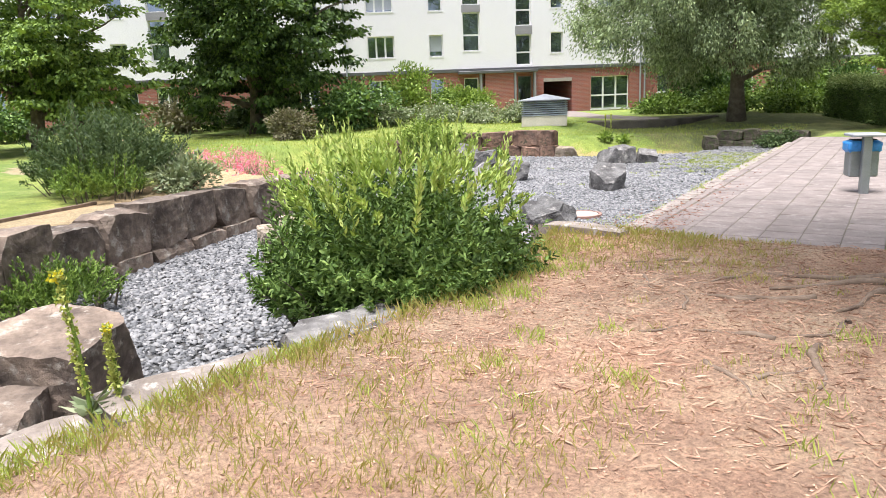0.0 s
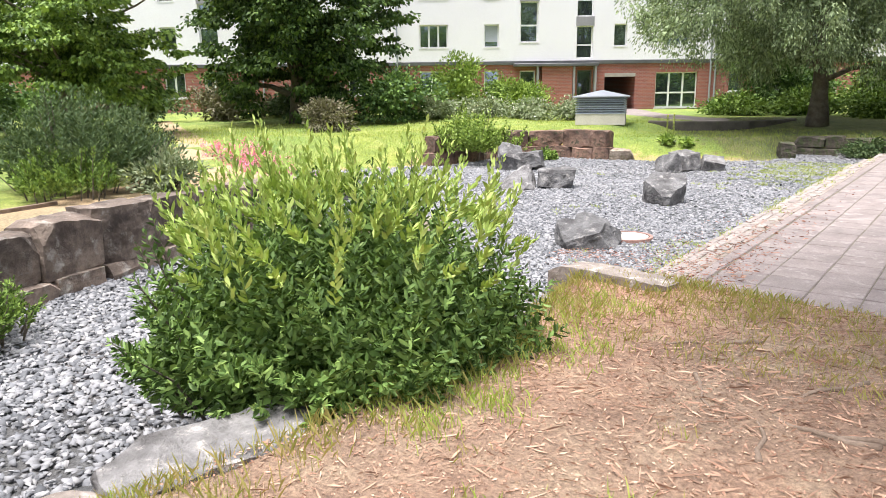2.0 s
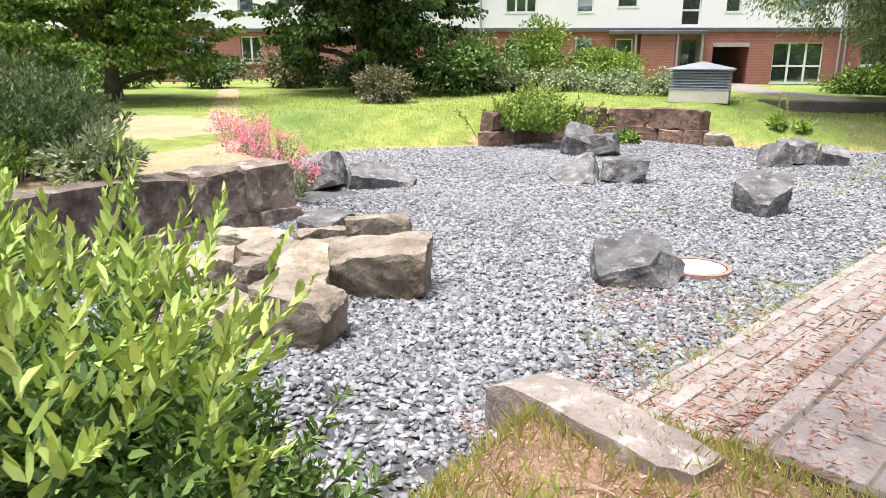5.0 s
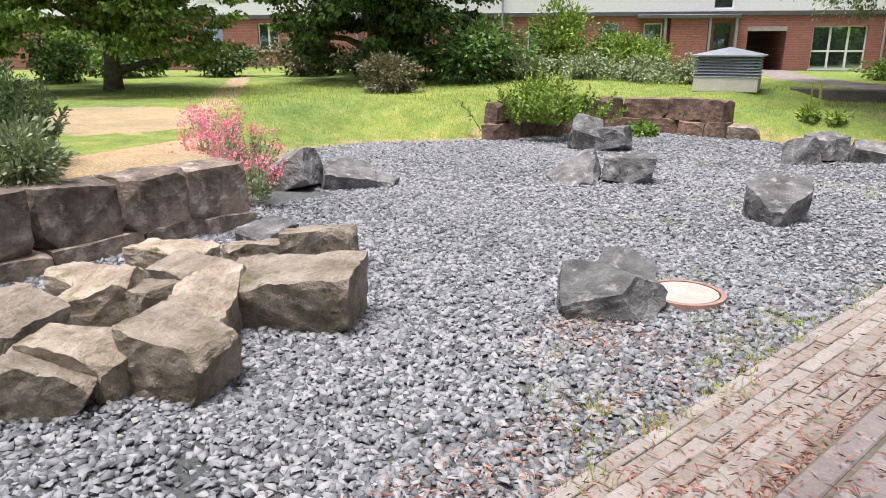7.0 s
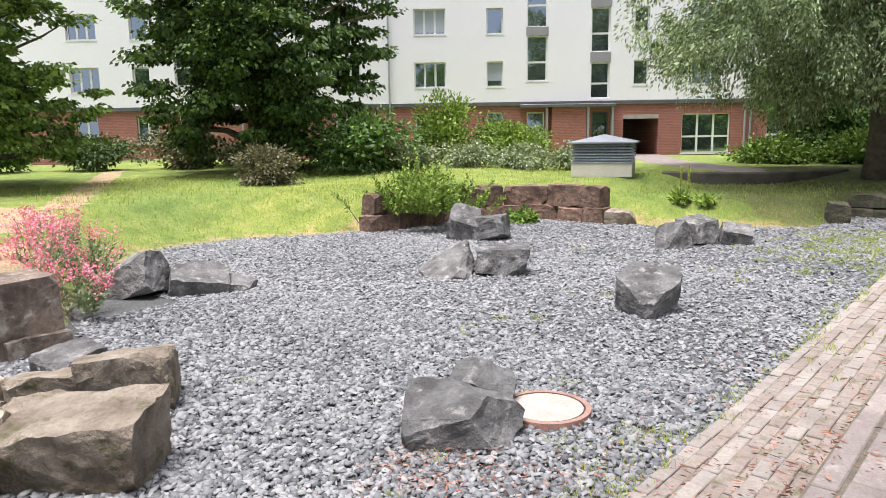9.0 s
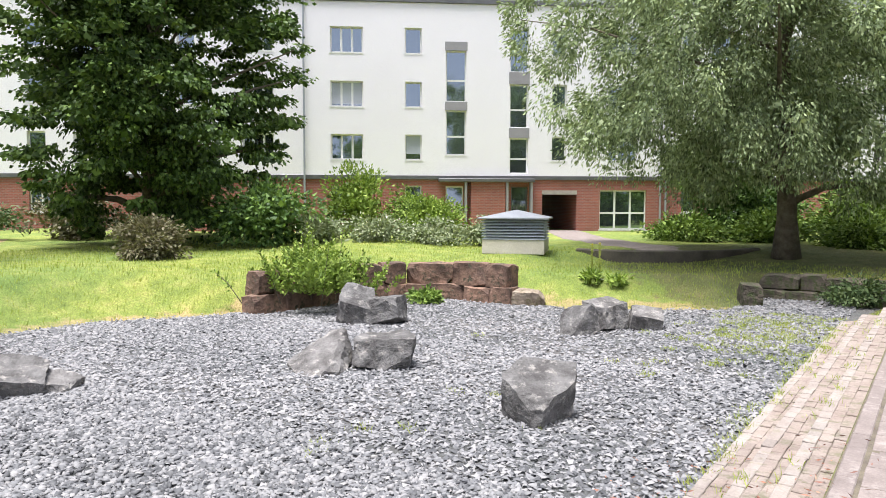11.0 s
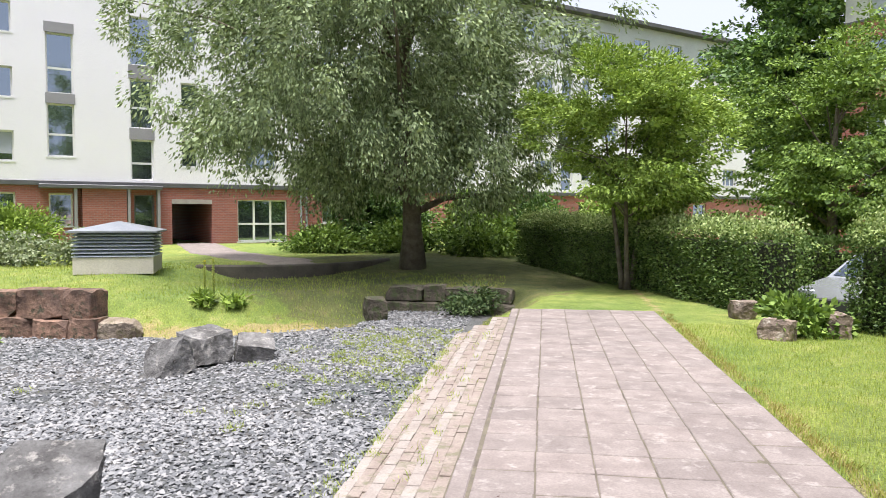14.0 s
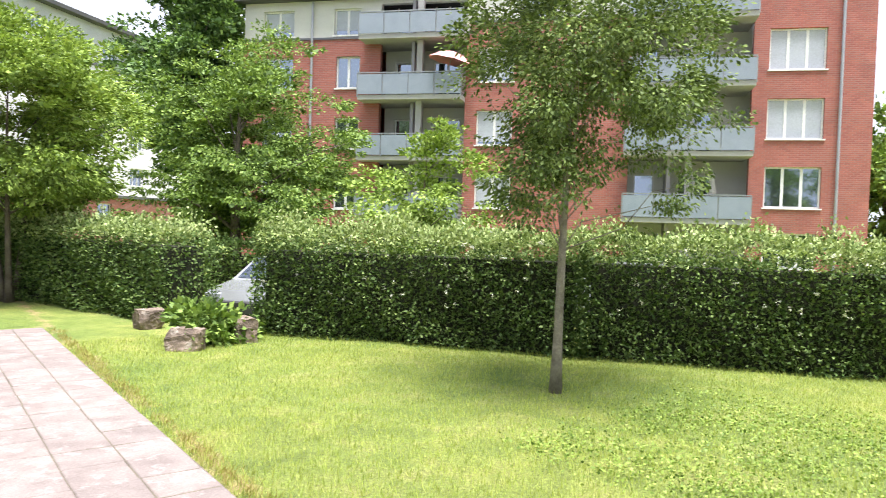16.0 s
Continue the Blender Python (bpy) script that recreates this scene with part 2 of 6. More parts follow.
LEAF = {
    "willow": [(0.022, 0.043, 0.012), (0.075, 0.135, 0.033), (0.16, 0.255, 0.066), (0.31, 0.41, 0.125)],
    "silver": [(0.05, 0.075, 0.034), (0.15, 0.2, 0.1), (0.34, 0.42, 0.22), (0.52, 0.6, 0.36)],
    "dark": [(0.018, 0.04, 0.014), (0.058, 0.112, 0.033), (0.148, 0.247, 0.068), (0.325, 0.468, 0.117)],
    "mid": [(0.026, 0.053, 0.013), (0.095, 0.162, 0.035), (0.22, 0.325, 0.072), (0.38, 0.5, 0.125)],
    "light": [(0.044, 0.08, 0.015), (0.14, 0.22, 0.04), (0.29, 0.4, 0.08), (0.43, 0.52, 0.14)],
    "hedge": [(0.02, 0.043, 0.012), (0.065, 0.118, 0.03), (0.15, 0.225, 0.065), (0.32, 0.4, 0.15)],
    "pine": [(0.025, 0.048, 0.022), (0.06, 0.1, 0.04), (0.115, 0.165, 0.065), (0.2, 0.25, 0.11)],
    "greygreen": [(0.10, 0.14, 0.07), (0.18, 0.23, 0.12), (0.28, 0.32, 0.19), (0.38, 0.41, 0.27)],
    "maple": [(0.012, 0.027, 0.008), (0.04, 0.078, 0.02), (0.1, 0.168, 0.042), (0.25, 0.36, 0.09)],
    "olive": [(0.03, 0.052, 0.015), (0.085, 0.13, 0.036), (0.18, 0.25, 0.07), (0.31, 0.39, 0.12)],
    # young shoots: their yellow paleness also carries sunlight on the bush top
    "shoot": [(0.16, 0.25, 0.05), (0.32, 0.43, 0.1), (0.48, 0.58, 0.18), (0.56, 0.62, 0.24)],
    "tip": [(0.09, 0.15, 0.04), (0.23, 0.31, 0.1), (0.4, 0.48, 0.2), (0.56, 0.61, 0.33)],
    "bud": [(0.3, 0.36, 0.08), (0.42, 0.46, 0.12), (0.55, 0.55, 0.18)],
    "reddish": [(0.08, 0.055, 0.045), (0.13, 0.12, 0.065), (0.18, 0.18, 0.10), (0.28, 0.2, 0.18)],
}
for key, cols in LEAF.items():
    M["leaf_" + key] = islands(key + "_leaves", cols, 0.55, 0.17, 0.6)

gm, gn, gl, gb = material("window_glass", (0.03, 0.035, 0.04), 0.04)
gb.inputs["IOR"].default_value = 3.4
gb.inputs["Specular Tint"].default_value = (0.64, 0.8, 1.0, 1)
gb.inputs["Coat Weight"].default_value = 1.0
gb.inputs["Coat IOR"].default_value = 1.7
gb.inputs["Coat Roughness"].default_value = 0.02
gw = noise_node(gn, gl, 0.7, 2, 0.5)
bump_node(gn, gl, gb, gw.outputs["Fac"], 0.03, 0.05)
M["glass"] = gm


# ---- building helpers ----
def mesh_of(bm, material_, name="mesh", smooth=False):
    me = bpy.data.meshes.new(name)
    bmesh.ops.recalc_face_normals(bm, faces=bm.faces)
    bm.to_mesh(me)
    bm.free()
    for mm in material_ if isinstance(material_, (list, tuple)) else [material_]:
        me.materials.append(mm)
    if smooth:
        me.polygons.foreach_set("use_smooth", [True] * len(me.polygons))
    return me


def part(name, bm, material_, parent=None, label="", smooth=False):
    ob = new(name, mesh_of(bm, material_, name, smooth))
    ob.parent = parent
    if label:
        ob["label"] = label
    return ob


def thing(name, label, category, group="", kind="", at=None):
    ob = new(name)
    if at is not None:
        ob.matrix_world = at
    return tagged(ob, label, category, group, kind)


def array_mesh(name, verts, faces, material_, parent=None, smooth=False):
    me = bpy.data.meshes.new(name)
    nv, nf, k = len(verts), len(faces), faces.shape[1]
    me.vertices.add(nv)
    me.vertices.foreach_set("co", np.asarray(verts, dtype=np.float32).ravel())
    me.loops.add(nf * k)
    me.loops.foreach_set("vertex_index", np.asarray(faces, dtype=np.int32).ravel())
    me.polygons.add(nf)
    me.polygons.foreach_set("loop_start", np.arange(0, nf * k, k, dtype=np.int32))
    if smooth:
        me.polygons.foreach_set("use_smooth", np.ones(nf, dtype=bool))
    me.update(calc_edges=True)
    me.materials.append(material_)
    ob = new(name, me)
    ob.parent = parent
    return ob


def box_into(bm, x0, x1, y0, y1, z0, z1, bevel=0.0):
    vs = [bm.verts.new((x, y, z)) for x in (x0, x1) for y in (y0, y1) for z in (z0, z1)]
    fs = [(0, 1, 3, 2), (4, 6, 7, 5), (0, 4, 5, 1), (2, 3, 7, 6), (0, 2, 6, 4), (1, 5, 7, 3)]
    faces = [bm.faces.new([vs[i] for i in f]) for f in fs]
    if bevel:
        edges = list({e for f in faces for e in f.edges})
        bmesh.ops.bevel(bm, geom=edges, offset=bevel, segments=1, affect="EDGES")


def box_bm(*args, bevel=0.0):
    bm = bmesh.new()
    box_into(bm, *args, bevel=bevel)
    return bm


def tube_into(bm, points, radii, sides=8, cap=True):
    rings = []
    for i, p in enumerate(points):
        p = Vector(p)
        a = Vector(points[max(0, i - 1)])
        b = Vector(points[min(len(points) - 1, i + 1)])
        axis = (b - a).normalized()
        side = axis.cross(Vector((0.31, 0.95, 0.05))).normalized()
        up = axis.cross(side)
        rings.append([bm.verts.new(p + (side * math.cos(k * math.tau / sides) + up * math.sin(k * math.tau / sides)) * radii[i]) for k in range(sides)])
    for r0, r1 in zip(rings, rings[1:]):
        for k in range(sides):
            bm.faces.new((r0[k], r0[(k + 1) % sides], r1[(k + 1) % sides], r1[k]))
    if cap:
        bm.faces.new(rings[0])
        bm.faces.new(rings[-1])


def tube_bm(points, radii, sides=8):
    bm = bmesh.new()
    tube_into(bm, points, radii, sides)
    return bm


def unit(v):
    return v / np.maximum(1e-9, np.linalg.norm(v, axis=-1, keepdims=True))


def leaf_arrays(rng, P, D, length, width, fold=0.25, corners=4):
    """Folded leaves at P pointing along D, with four or six corners each."""
    n = len(P)
    D = unit(D)
    side = unit(np.cross(D, rng.normal(size=(n, 3))))
    up = np.cross(side, D)
    L = (length * rng.uniform(0.7, 1.3, (n, 1)))
    W = (width * rng.uniform(0.7, 1.3, (n, 1)))
    if corners == 6:
        rows_ = [P] + [P + D * L * a + side * W * s + up * W * fold for a, s in ((0.28, 0.42), (0.68, 0.4))] + [P + D * L - up * W * 0.3] + [P + D * L * a - side * W * s + up * W * fold for a, s in ((0.68, 0.4), (0.28, 0.42))]
    else:
        rows_ = [P, P + D * L * 0.5 + side * W * 0.5 + up * W * fold, P + D * L, P + D * L * 0.5 - side * W * 0.5 + up * W * fold]
    return np.stack(rows_, axis=1).reshape(-1, 3), np.arange(corners * n).reshape(-1, corners)


# ---- the ground: one sheet with a sunken gravel bed ----
PIT = [  # outline of the gravel bed, and how wide the bank is along the side that follows
    (-4.2, -6.0, 0.25), (-3.75, -1.0, 0.25), (-3.6, 1.5, 0.25), (-3.5, 3.0, 0.3), (-3.35, 4.2, 0.4), (-3.5, 5.4, 0.6), (-3.6, 6.6, 0.5), (-3.62, 7.5, 0.2),
    (-3.62, 24.5, 2.0), (-3.2, 27.9, 0.3), (-5.6, 28.5, 1.0), (-5.9, 25.6, 3.5), (-8.8, 23.6, 3.0), (-10.5, 23.9, 0.25), (-12.3, 23.9, 0.25), (-13.8, 22.7, 0.25),
    (-14.1, 20.2, 1.0), (-14.4, 18.4, 3.0), (-15.6, 16.6, 3.0), (-15.7, 14.6, 1.5), (-13.6, 12.6, 0.6), (-11.6, 11.2, 0.4), (-10.5, 10.8, 0.25), (-10.35, 9.4, 0.25), (-9.95, 7.9, 0.25),
    (-9.45, 6.3, 0.25), (-8.9, 4.7, 0.25), (-8.2, 3.2, 0.3), (-7.4, 1.0, 0.4), (-6.8, -6.0, 0.4),
]


def smooth_step(a, b, v):
    t = np.clip((v - a) / (b - a), 0, 1)
    return t * t * (3 - 2 * t)


def pit_distance(X, Y):
    """Signed distance to the bed's outline (inside negative) and the bank's width there."""
    best = np.full(X.shape, 1e9)
    width = np.zeros(X.shape)
    wsum = np.zeros(X.shape)
    inside = np.zeros(X.shape, dtype=bool)
    for (x0, y0, w), (x1, y1, _) in zip(PIT, PIT[1:] + PIT[:1]):
        dx, dy = x1 - x0, y1 - y0
        t = np.clip(((X - x0) * dx + (Y - y0) * dy) / (dx * dx + dy * dy), 0, 1)
        d = np.hypot(X - x0 - t * dx, Y - y0 - t * dy)
        k = 1 / (d + 0.03) ** 4
        width += k * w
        wsum += k
        best = np.minimum(best, d)
        cross = (y0 > Y) != (y1 > Y)
        with np.errstate(divide="ignore", invalid="ignore"):
            inside ^= cross & (X < x0 + (Y - y0) / (dy if dy else 1e-9) * dx)
    return np.where(inside, -best, best), width / wsum


def wave(X, Y, s):
    return (np.sin(X * 1.3 * s + 0.7) * np.cos(Y * 1.1 * s - 0.4) + 0.5 * np.sin(X * 2.9 * s - Y * 2.3 * s + 1.1)) / 1.5


def level(X, Y):
    out = np.full(X.shape, 0.585)
    out = out + 0.15 * smooth_step(8.2, 7.5, Y) * smooth_step(-6, -5, X)
    out = out + 0.22 * smooth_step(-5.5, -7.5, X) * smooth_step(14, 12, Y)
    start = 24.0 + 5.5 * smooth_step(-12.5, -9.5, X)
    out = out + 0.31 * smooth_step(0, 1, (Y - start) / 4.0) * smooth_step(0, -5, X)
    beyond = (X - 3.6) * 0.79 + (Y - 23.1) * 0.61
    out = out - 0.45 * smooth_step(0.3, 2.5, beyond) * smooth_step(1.0, 4.0, X)
    out = out + 0.25 * smooth_step(-14, -19, X) * smooth_step(12, 14, Y) * smooth_step(33, 25.5, Y)
    return out


def ground_height(X, Y):
    X, Y = np.asarray(X, dtype=float), np.asarray(Y, dtype=float)
    d, w = pit_distance(X, Y)
    top = level(X, Y) + 0.02 * wave(X, Y, 1.0)
    h = np.where(d < 0, 0.0, top * smooth_step(0, 1, d / w))
    paved = (X > -3.62) & (X < -0.02) & (Y > 7.75) & (Y < 24.5)
    h = np.where(paved, np.where(X > -2.5, 0.53, -0.1), h)
    return h


def surface_height(X, Y):
    """The ground with the steps and slabs on it."""
    h = ground_height(X, Y)
    on = (Y > 7.75) & (Y < 24.4)
    for lo, hi, z in ((-3.62, -3.28, 0.14), (-3.28, -2.94, 0.3), (-2.94, -2.6, 0.46), (-2.6, -0.05, 0.6)):
        h = np.where(on & (X > lo) & (X <= hi), z, h)
    return h


def gz(x, y):
    return float(ground_height(np.array([x]), np.array([y]))[0])


def axis_steps(lo, hi, step, far):
    mid = np.arange(lo, hi + step / 2, step)
    left, right, s, a, b = [], [], step, lo, hi
    while b < far:
        s *= 1.5
        a, b = a - s, b + s
        left.append(a)
        right.append(b)
    return np.concatenate([left[::-1], mid, right])


gx, gy = axis_steps(-34, 16, 0.22, 1800), axis_steps(-4, 48, 0.22, 1800)
GX, GY = np.meshgrid(gx, gy)
GZ = ground_height(GX, GY)
idx = np.arange(GX.size).reshape(GX.shape)
quads = np.stack([idx[:-1, :-1], idx[:-1, 1:], idx[1:, 1:], idx[1:, :-1]], axis=-1).reshape(-1, 4)

m, n, l, b = material("ground_grass_earth_sand", (0.2, 0.3, 0.06), 0.95)


def attr_node(name):
    a = n.new("ShaderNodeAttribute")
    a.attribute_name = name
    return a.outputs["Fac"]


n_big, n_mid, n_fine = noise_node(n, l, 0.35, 5, 0.6), noise_node(n, l, 2.2, 6, 0.65), noise_node(n, l, 34, 6, 0.75)
grass_c = ramp_node(n, l, n_mid.outputs["Fac"], [(0.25, (0.14, 0.2, 0.04)), (0.5, (0.25, 0.32, 0.065)), (0.75, (0.4, 0.4, 0.13))]).outputs["Color"]
earth_c = ramp_node(n, l, n_mid.outputs["Fac"], [(0.28, (0.34, 0.2, 0.14)), (0.5, (0.5, 0.32, 0.225)), (0.72, (0.66, 0.47, 0.33))]).outputs["Color"]
sand_c = ramp_node(n, l, n_mid.outputs["Fac"], [(0.3, (0.46, 0.33, 0.19)), (0.7, (0.56, 0.42, 0.26))]).outputs["Color"]
bed_c = ramp_node(n, l, n_mid.outputs["Fac"], [(0.3, (0.11, 0.11, 0.115)), (0.7, (0.19, 0.186, 0.188))]).outputs["Color"]
dry_c = ramp_node(n, l, n_mid.outputs["Fac"], [(0.3, (0.34, 0.28, 0.11)), (0.7, (0.46, 0.38, 0.18))]).outputs["Color"]


def soft_mask(name):
    """An area's mask with a ragged edge."""
    add = n.new("ShaderNodeMath")
    add.operation = "ADD"
    l.new(attr_node(name), add.inputs[0])
    l.new(n_mid.outputs["Fac"], add.inputs[1])
    return ramp_node(n, l, add.outputs[0], [(0.85, (0, 0, 0)), (1.1, (1, 1, 1))]).outputs["Color"]


col = mix_node(n, l, soft_mask("dry"), grass_c, dry_c)
# shade under the old tree, coloured in as darker olive-brown turf
tree_shade_c = ramp_node(n, l, n_mid.outputs["Fac"], [(0.3, (0.085, 0.105, 0.032)), (0.55, (0.15, 0.165, 0.05)), (0.75, (0.25, 0.2, 0.1))]).outputs["Color"]
col = mix_node(n, l, soft_mask("moss_shade"), col, tree_shade_c)
col = mix_node(n, l, soft_mask("earth"), col, earth_c)
col = mix_node(n, l, soft_mask("sand"), col, sand_c)
col = mix_node(n, l, soft_mask("bed"), col, bed_c)
tone = ramp_node(n, l, n_big.outputs["Fac"], [(0.3, (0.68, 0.8, 0.8)), (0.7, (1.15, 1.06, 1.0))]).outputs["Color"]
col = mix_node(n, l, 1.0, col, tone, "MULTIPLY")
grain = ramp_node(n, l, n_fine.outputs["Fac"], [(0.3, (0.42, 0.4, 0.4)), (0.7, (1.42, 1.42, 1.42))]).outputs["Color"]
l.new(mix_node(n, l, 1.0, col, grain, "MULTIPLY"), b.inputs["Base Color"])
bump_node(n, l, b, n_fine.outputs["Fac"], 1.0, 0.05)
M["ground"] = m
ground = array_mesh("ground", np.stack([GX.ravel(), GY.ravel(), GZ.ravel()], axis=1), quads, M["ground"], None, True)
tagged(ground, "lawn, bare earth and sandy path round a sunken bed", "ground", kind="structure")
PD, PW = pit_distance(GX, GY)
# the sandy path follows the block wall on its upper side and opens into a patch
near_wall = smooth_step(-8.2 - 0.33 * (GY - 4), -8.9 - 0.33 * (GY - 4), GX) * smooth_step(-10.4 - 0.42 * (GY - 4), -9.9 - 0.42 * (GY - 4), GX)
sand_mask = near_wall * (GY < 11.5) * (GY > -6)
sand_mask = np.maximum(sand_mask, smooth_step(2.6, 1.6, np.hypot((GX + 17.6) / 1.5, GY - 11.2)))
sand_mask = np.maximum(sand_mask, smooth_step(0.7, 0.35, np.abs(GY - (14.0 - 0.55 * (GX + 18.5)))) * (GX < -18) * (GX > -34) * 0.75)
earth_mask = smooth_step(8.15, 7.85, GY) * smooth_step(-4.6, -4.2, GX) * (PD > 0)
bed_mask = smooth_step(0.12, -0.05, PD)
dry_mask = smooth_step(1.2, 0.1, PD) * (PD > -0.2) * (GY > 13) * 0.6 + smooth_step(3.5, 0.5, PD) * (PD > 0) * (GY > 22) * (GX > -10) * 0.25 + smooth_step(0.35, 0.0, np.abs(GX - 0.05)) * (GY > 8) * 0.55
# darker turf on the bank: the old tree's shade put into the ground colour
tree_shade_mask = smooth_step(1.25, 0.7, np.hypot((GX + 5.5) / 5.5, (GY - 31.5) / 6.5)) * 0.8
for key, mask in (("sand", sand_mask), ("earth", earth_mask), ("bed", bed_mask), ("dry", dry_mask), ("moss_shade", tree_shade_mask)):
    a = ground.data.attributes.new(key, "FLOAT", "POINT")
    a.data.foreach_set("value", np.clip(mask * 0.9, 0, 0.9).astype(np.float32).ravel())


# the thin timber edging between the sandy path and the lawn
EDGING = [(-10.2, 3.4), (-10.46, 4.93), (-10.58, 5.7), (-10.85, 6.6)]
bm = bmesh.new()
rings = []
for (x, y) in EDGING:
    z = gz(x, y)
    rings.append([bm.verts.new((x + o, y, z + h)) for o, h in ((-0.03, -0.1), (-0.03, 0.05), (0.03, 0.05), (0.03, -0.1))])
for r0, r1 in zip(rings, rings[1:]):
    for k in range(3):
        bm.faces.new((r0[k], r0[k + 1], r1[k + 1], r1[k]))
bm.faces.new(rings[0])
bm.faces.new(rings[-1])
tagged(part("path_edging", bm, M["root"]), "thin weathered timber edging beside the sandy path", "edging", kind="structure")


# ---- slate gravel ----
def chips(rng, count, x_range, y_range, size, flat=False, margin=-0.03):
    pts = np.stack([rng.uniform(*x_range, count), rng.uniform(*y_range, count)], axis=1)
    d, _ = pit_distance(pts[:, 0], pts[:, 1])
    keep = (d < margin + 0.14 * rng.normal(size=count) ** 2 * 0.5) & ~((pts[:, 0] > -3.62) & (pts[:, 1] > 7.4))
    pts = pts[keep]
    k = len(pts)
    z = rng.uniform(-0.005, 0.035, k)
    if flat:
        corners = np.array([(-1, -0.9, -1), (1, -0.7, -1), (0.1, 1.1, -1), (0.1, 0.0, 1)], dtype=float)
        base = np.array([(0, 1, 3), (1, 2, 3), (2, 0, 3)])
    else:
        corners = np.array([(-1, -0.9, -1), (1, -0.7, -1), (0.1, 1.1, -1), (-0.85, -0.75, 1), (0.85, -0.6, 1), (0.1, 0.95, 1)], dtype=float)
        base = np.array([(3, 4, 5), (0, 1, 4), (0, 4, 3), (1, 2, 5), (1, 5, 4), (2, 0, 3), (2, 3, 5)])
    nv = len(corners)
    V = corners[None] * (1 + rng.uniform(-0.35, 0.35, (k, nv, 3)))
    half = size * rng.uniform(0.5, 1.2, (k, 1)) * np.stack([np.ones(k), rng.uniform(0.42, 0.8, k), rng.uniform(0.14, 0.32, k)], axis=1) * 0.5
    V = V * half[:, None, :]
    yaw, tilt, roll = rng.uniform(0, math.tau, k), rng.normal(0, 0.24, k), rng.normal(0, 0.24, k)
    c, s = np.cos(tilt)[:, None], np.sin(tilt)[:, None]
    V = np.stack([V[..., 0], V[..., 1] * c - V[..., 2] * s, V[..., 1] * s + V[..., 2] * c], axis=-1)
    c, s = np.cos(roll)[:, None], np.sin(roll)[:, None]
    V = np.stack([V[..., 0] * c + V[..., 2] * s, V[..., 1], -V[..., 0] * s + V[..., 2] * c], axis=-1)
    c, s = np.cos(yaw)[:, None], np.sin(yaw)[:, None]
    V = np.stack([V[..., 0] * c - V[..., 1] * s, V[..., 0] * s + V[..., 1] * c, V[..., 2]], axis=-1)
    V += np.stack([pts[:, 0], pts[:, 1], z], axis=1)[:, None, :]
    F = (np.arange(k)[:, None, None] * nv + base[None]).reshape(-1, 3)
    return V.reshape(-1, 3), F


rng = np.random.default_rng(5)
cv, cf = [], []
off = 0
for count, xr, yr, size in ((9000, (-8.0, -3.5), (-6.0, 1.0), 0.09), (27000, (-9.8, -3.3), (0.5, 8.5), 0.064), (46000, (-11.0, -3.4), (8.0, 14.0), 0.064), (62000, (-15.9, -3.4), (12.5, 19.0), 0.066), (44000, (-15.5, -2.8), (18.5, 28.2), 0.07), (9000, (-10.5, -5.5), (3.5, 12.0), 0.075)):
    v, f_ = chips(rng, count, xr, yr, size * 1.25, yr[0] > 12)
    cv.append(v)
    cf.append(f_ + off)
    off += len(v)
gravel = array_mesh("slate_gravel", np.concatenate(cv), np.concatenate(cf), M["slate"])
tagged(gravel, "loose blue-grey slate chippings filling the sunken bed", "gravel", kind="stuff")


# ---- stones ----
def cut(bm, normal, at):
    """Slices away what lies beyond a plane, and closes the cut."""
    res = bmesh.ops.bisect_plane(bm, geom=bm.verts[:] + bm.edges[:] + bm.faces[:], plane_co=at, plane_no=normal, clear_outer=True)
    edges = [g for g in res["geom_cut"] if isinstance(g, bmesh.types.BMEdge)]
    if edges:
        bmesh.ops.edgenet_fill(bm, edges=edges)


def stone_bm(size, seed, cuts=3, rough=0.02, boxy=0.62, planes=(), chips_=9, under=0.0, flat=False):
    """An angular chunk: a skewed box with corners and edges split off, roughened; it stands on z = 0."""
    r = random.Random(seed)
    bm = bmesh.new()
    bmesh.ops.create_cube(bm, size=2.0)
    for v in bm.verts:
        v.co = Vector([c * (1 - (1 - boxy) * r.random() * 0.7) for c in v.co])
    for nrm, at in planes:
        cut(bm, Vector(nrm).normalized(), Vector(at))
    for i in range(chips_):
        nrm = Vector((r.gauss(0, 1), r.gauss(0, 1), r.uniform(-0.5, 0.35) if flat else r.gauss(0.25, 0.8))).normalized()
        reach = max(v.co.dot(nrm) for v in bm.verts)
        cut(bm, nrm, nrm * reach * r.uniform(0.48 + 0.36 * boxy, 0.93))
    for v in bm.verts:
        v.co = Vector((v.co.x * size[0] / 2, v.co.y * size[1] / 2, v.co.z * size[2] / 2))
    if under:
        # the foot is narrower than the shoulder, as in a block bedded in gravel
        for v in bm.verts:
            k = 1 - under * (0.5 - v.co.z / size[2])
            v.co.x *= k
            v.co.y *= k
    bmesh.ops.remove_doubles(bm, verts=bm.verts, dist=0.004)
    bmesh.ops.triangulate(bm, faces=bm.faces)
    for _ in range(cuts):
        long = [e for e in bm.edges if e.calc_length() > max(size) * 0.085]
        if long:
            bmesh.ops.subdivide_edges(bm, edges=long, cuts=1)
            bmesh.ops.triangulate(bm, faces=bm.faces)
    o = Vector((seed * 3.7, seed * 1.3, 0))
    k = 2.2 / max(size)
    for v in bm.verts:
        q = v.co * k
        d = noise.noise_vector(q * 1.4 + o) * 1.3 + noise.noise_vector(q * 4 + o) * 1.0 + noise.noise_vector(q * 11 + o) * 0.6
        v.co += d * rough * max(size)
    low = min(v.co.z for v in bm.verts)
    for v in bm.verts:
        v.co.z -= low
    return bm


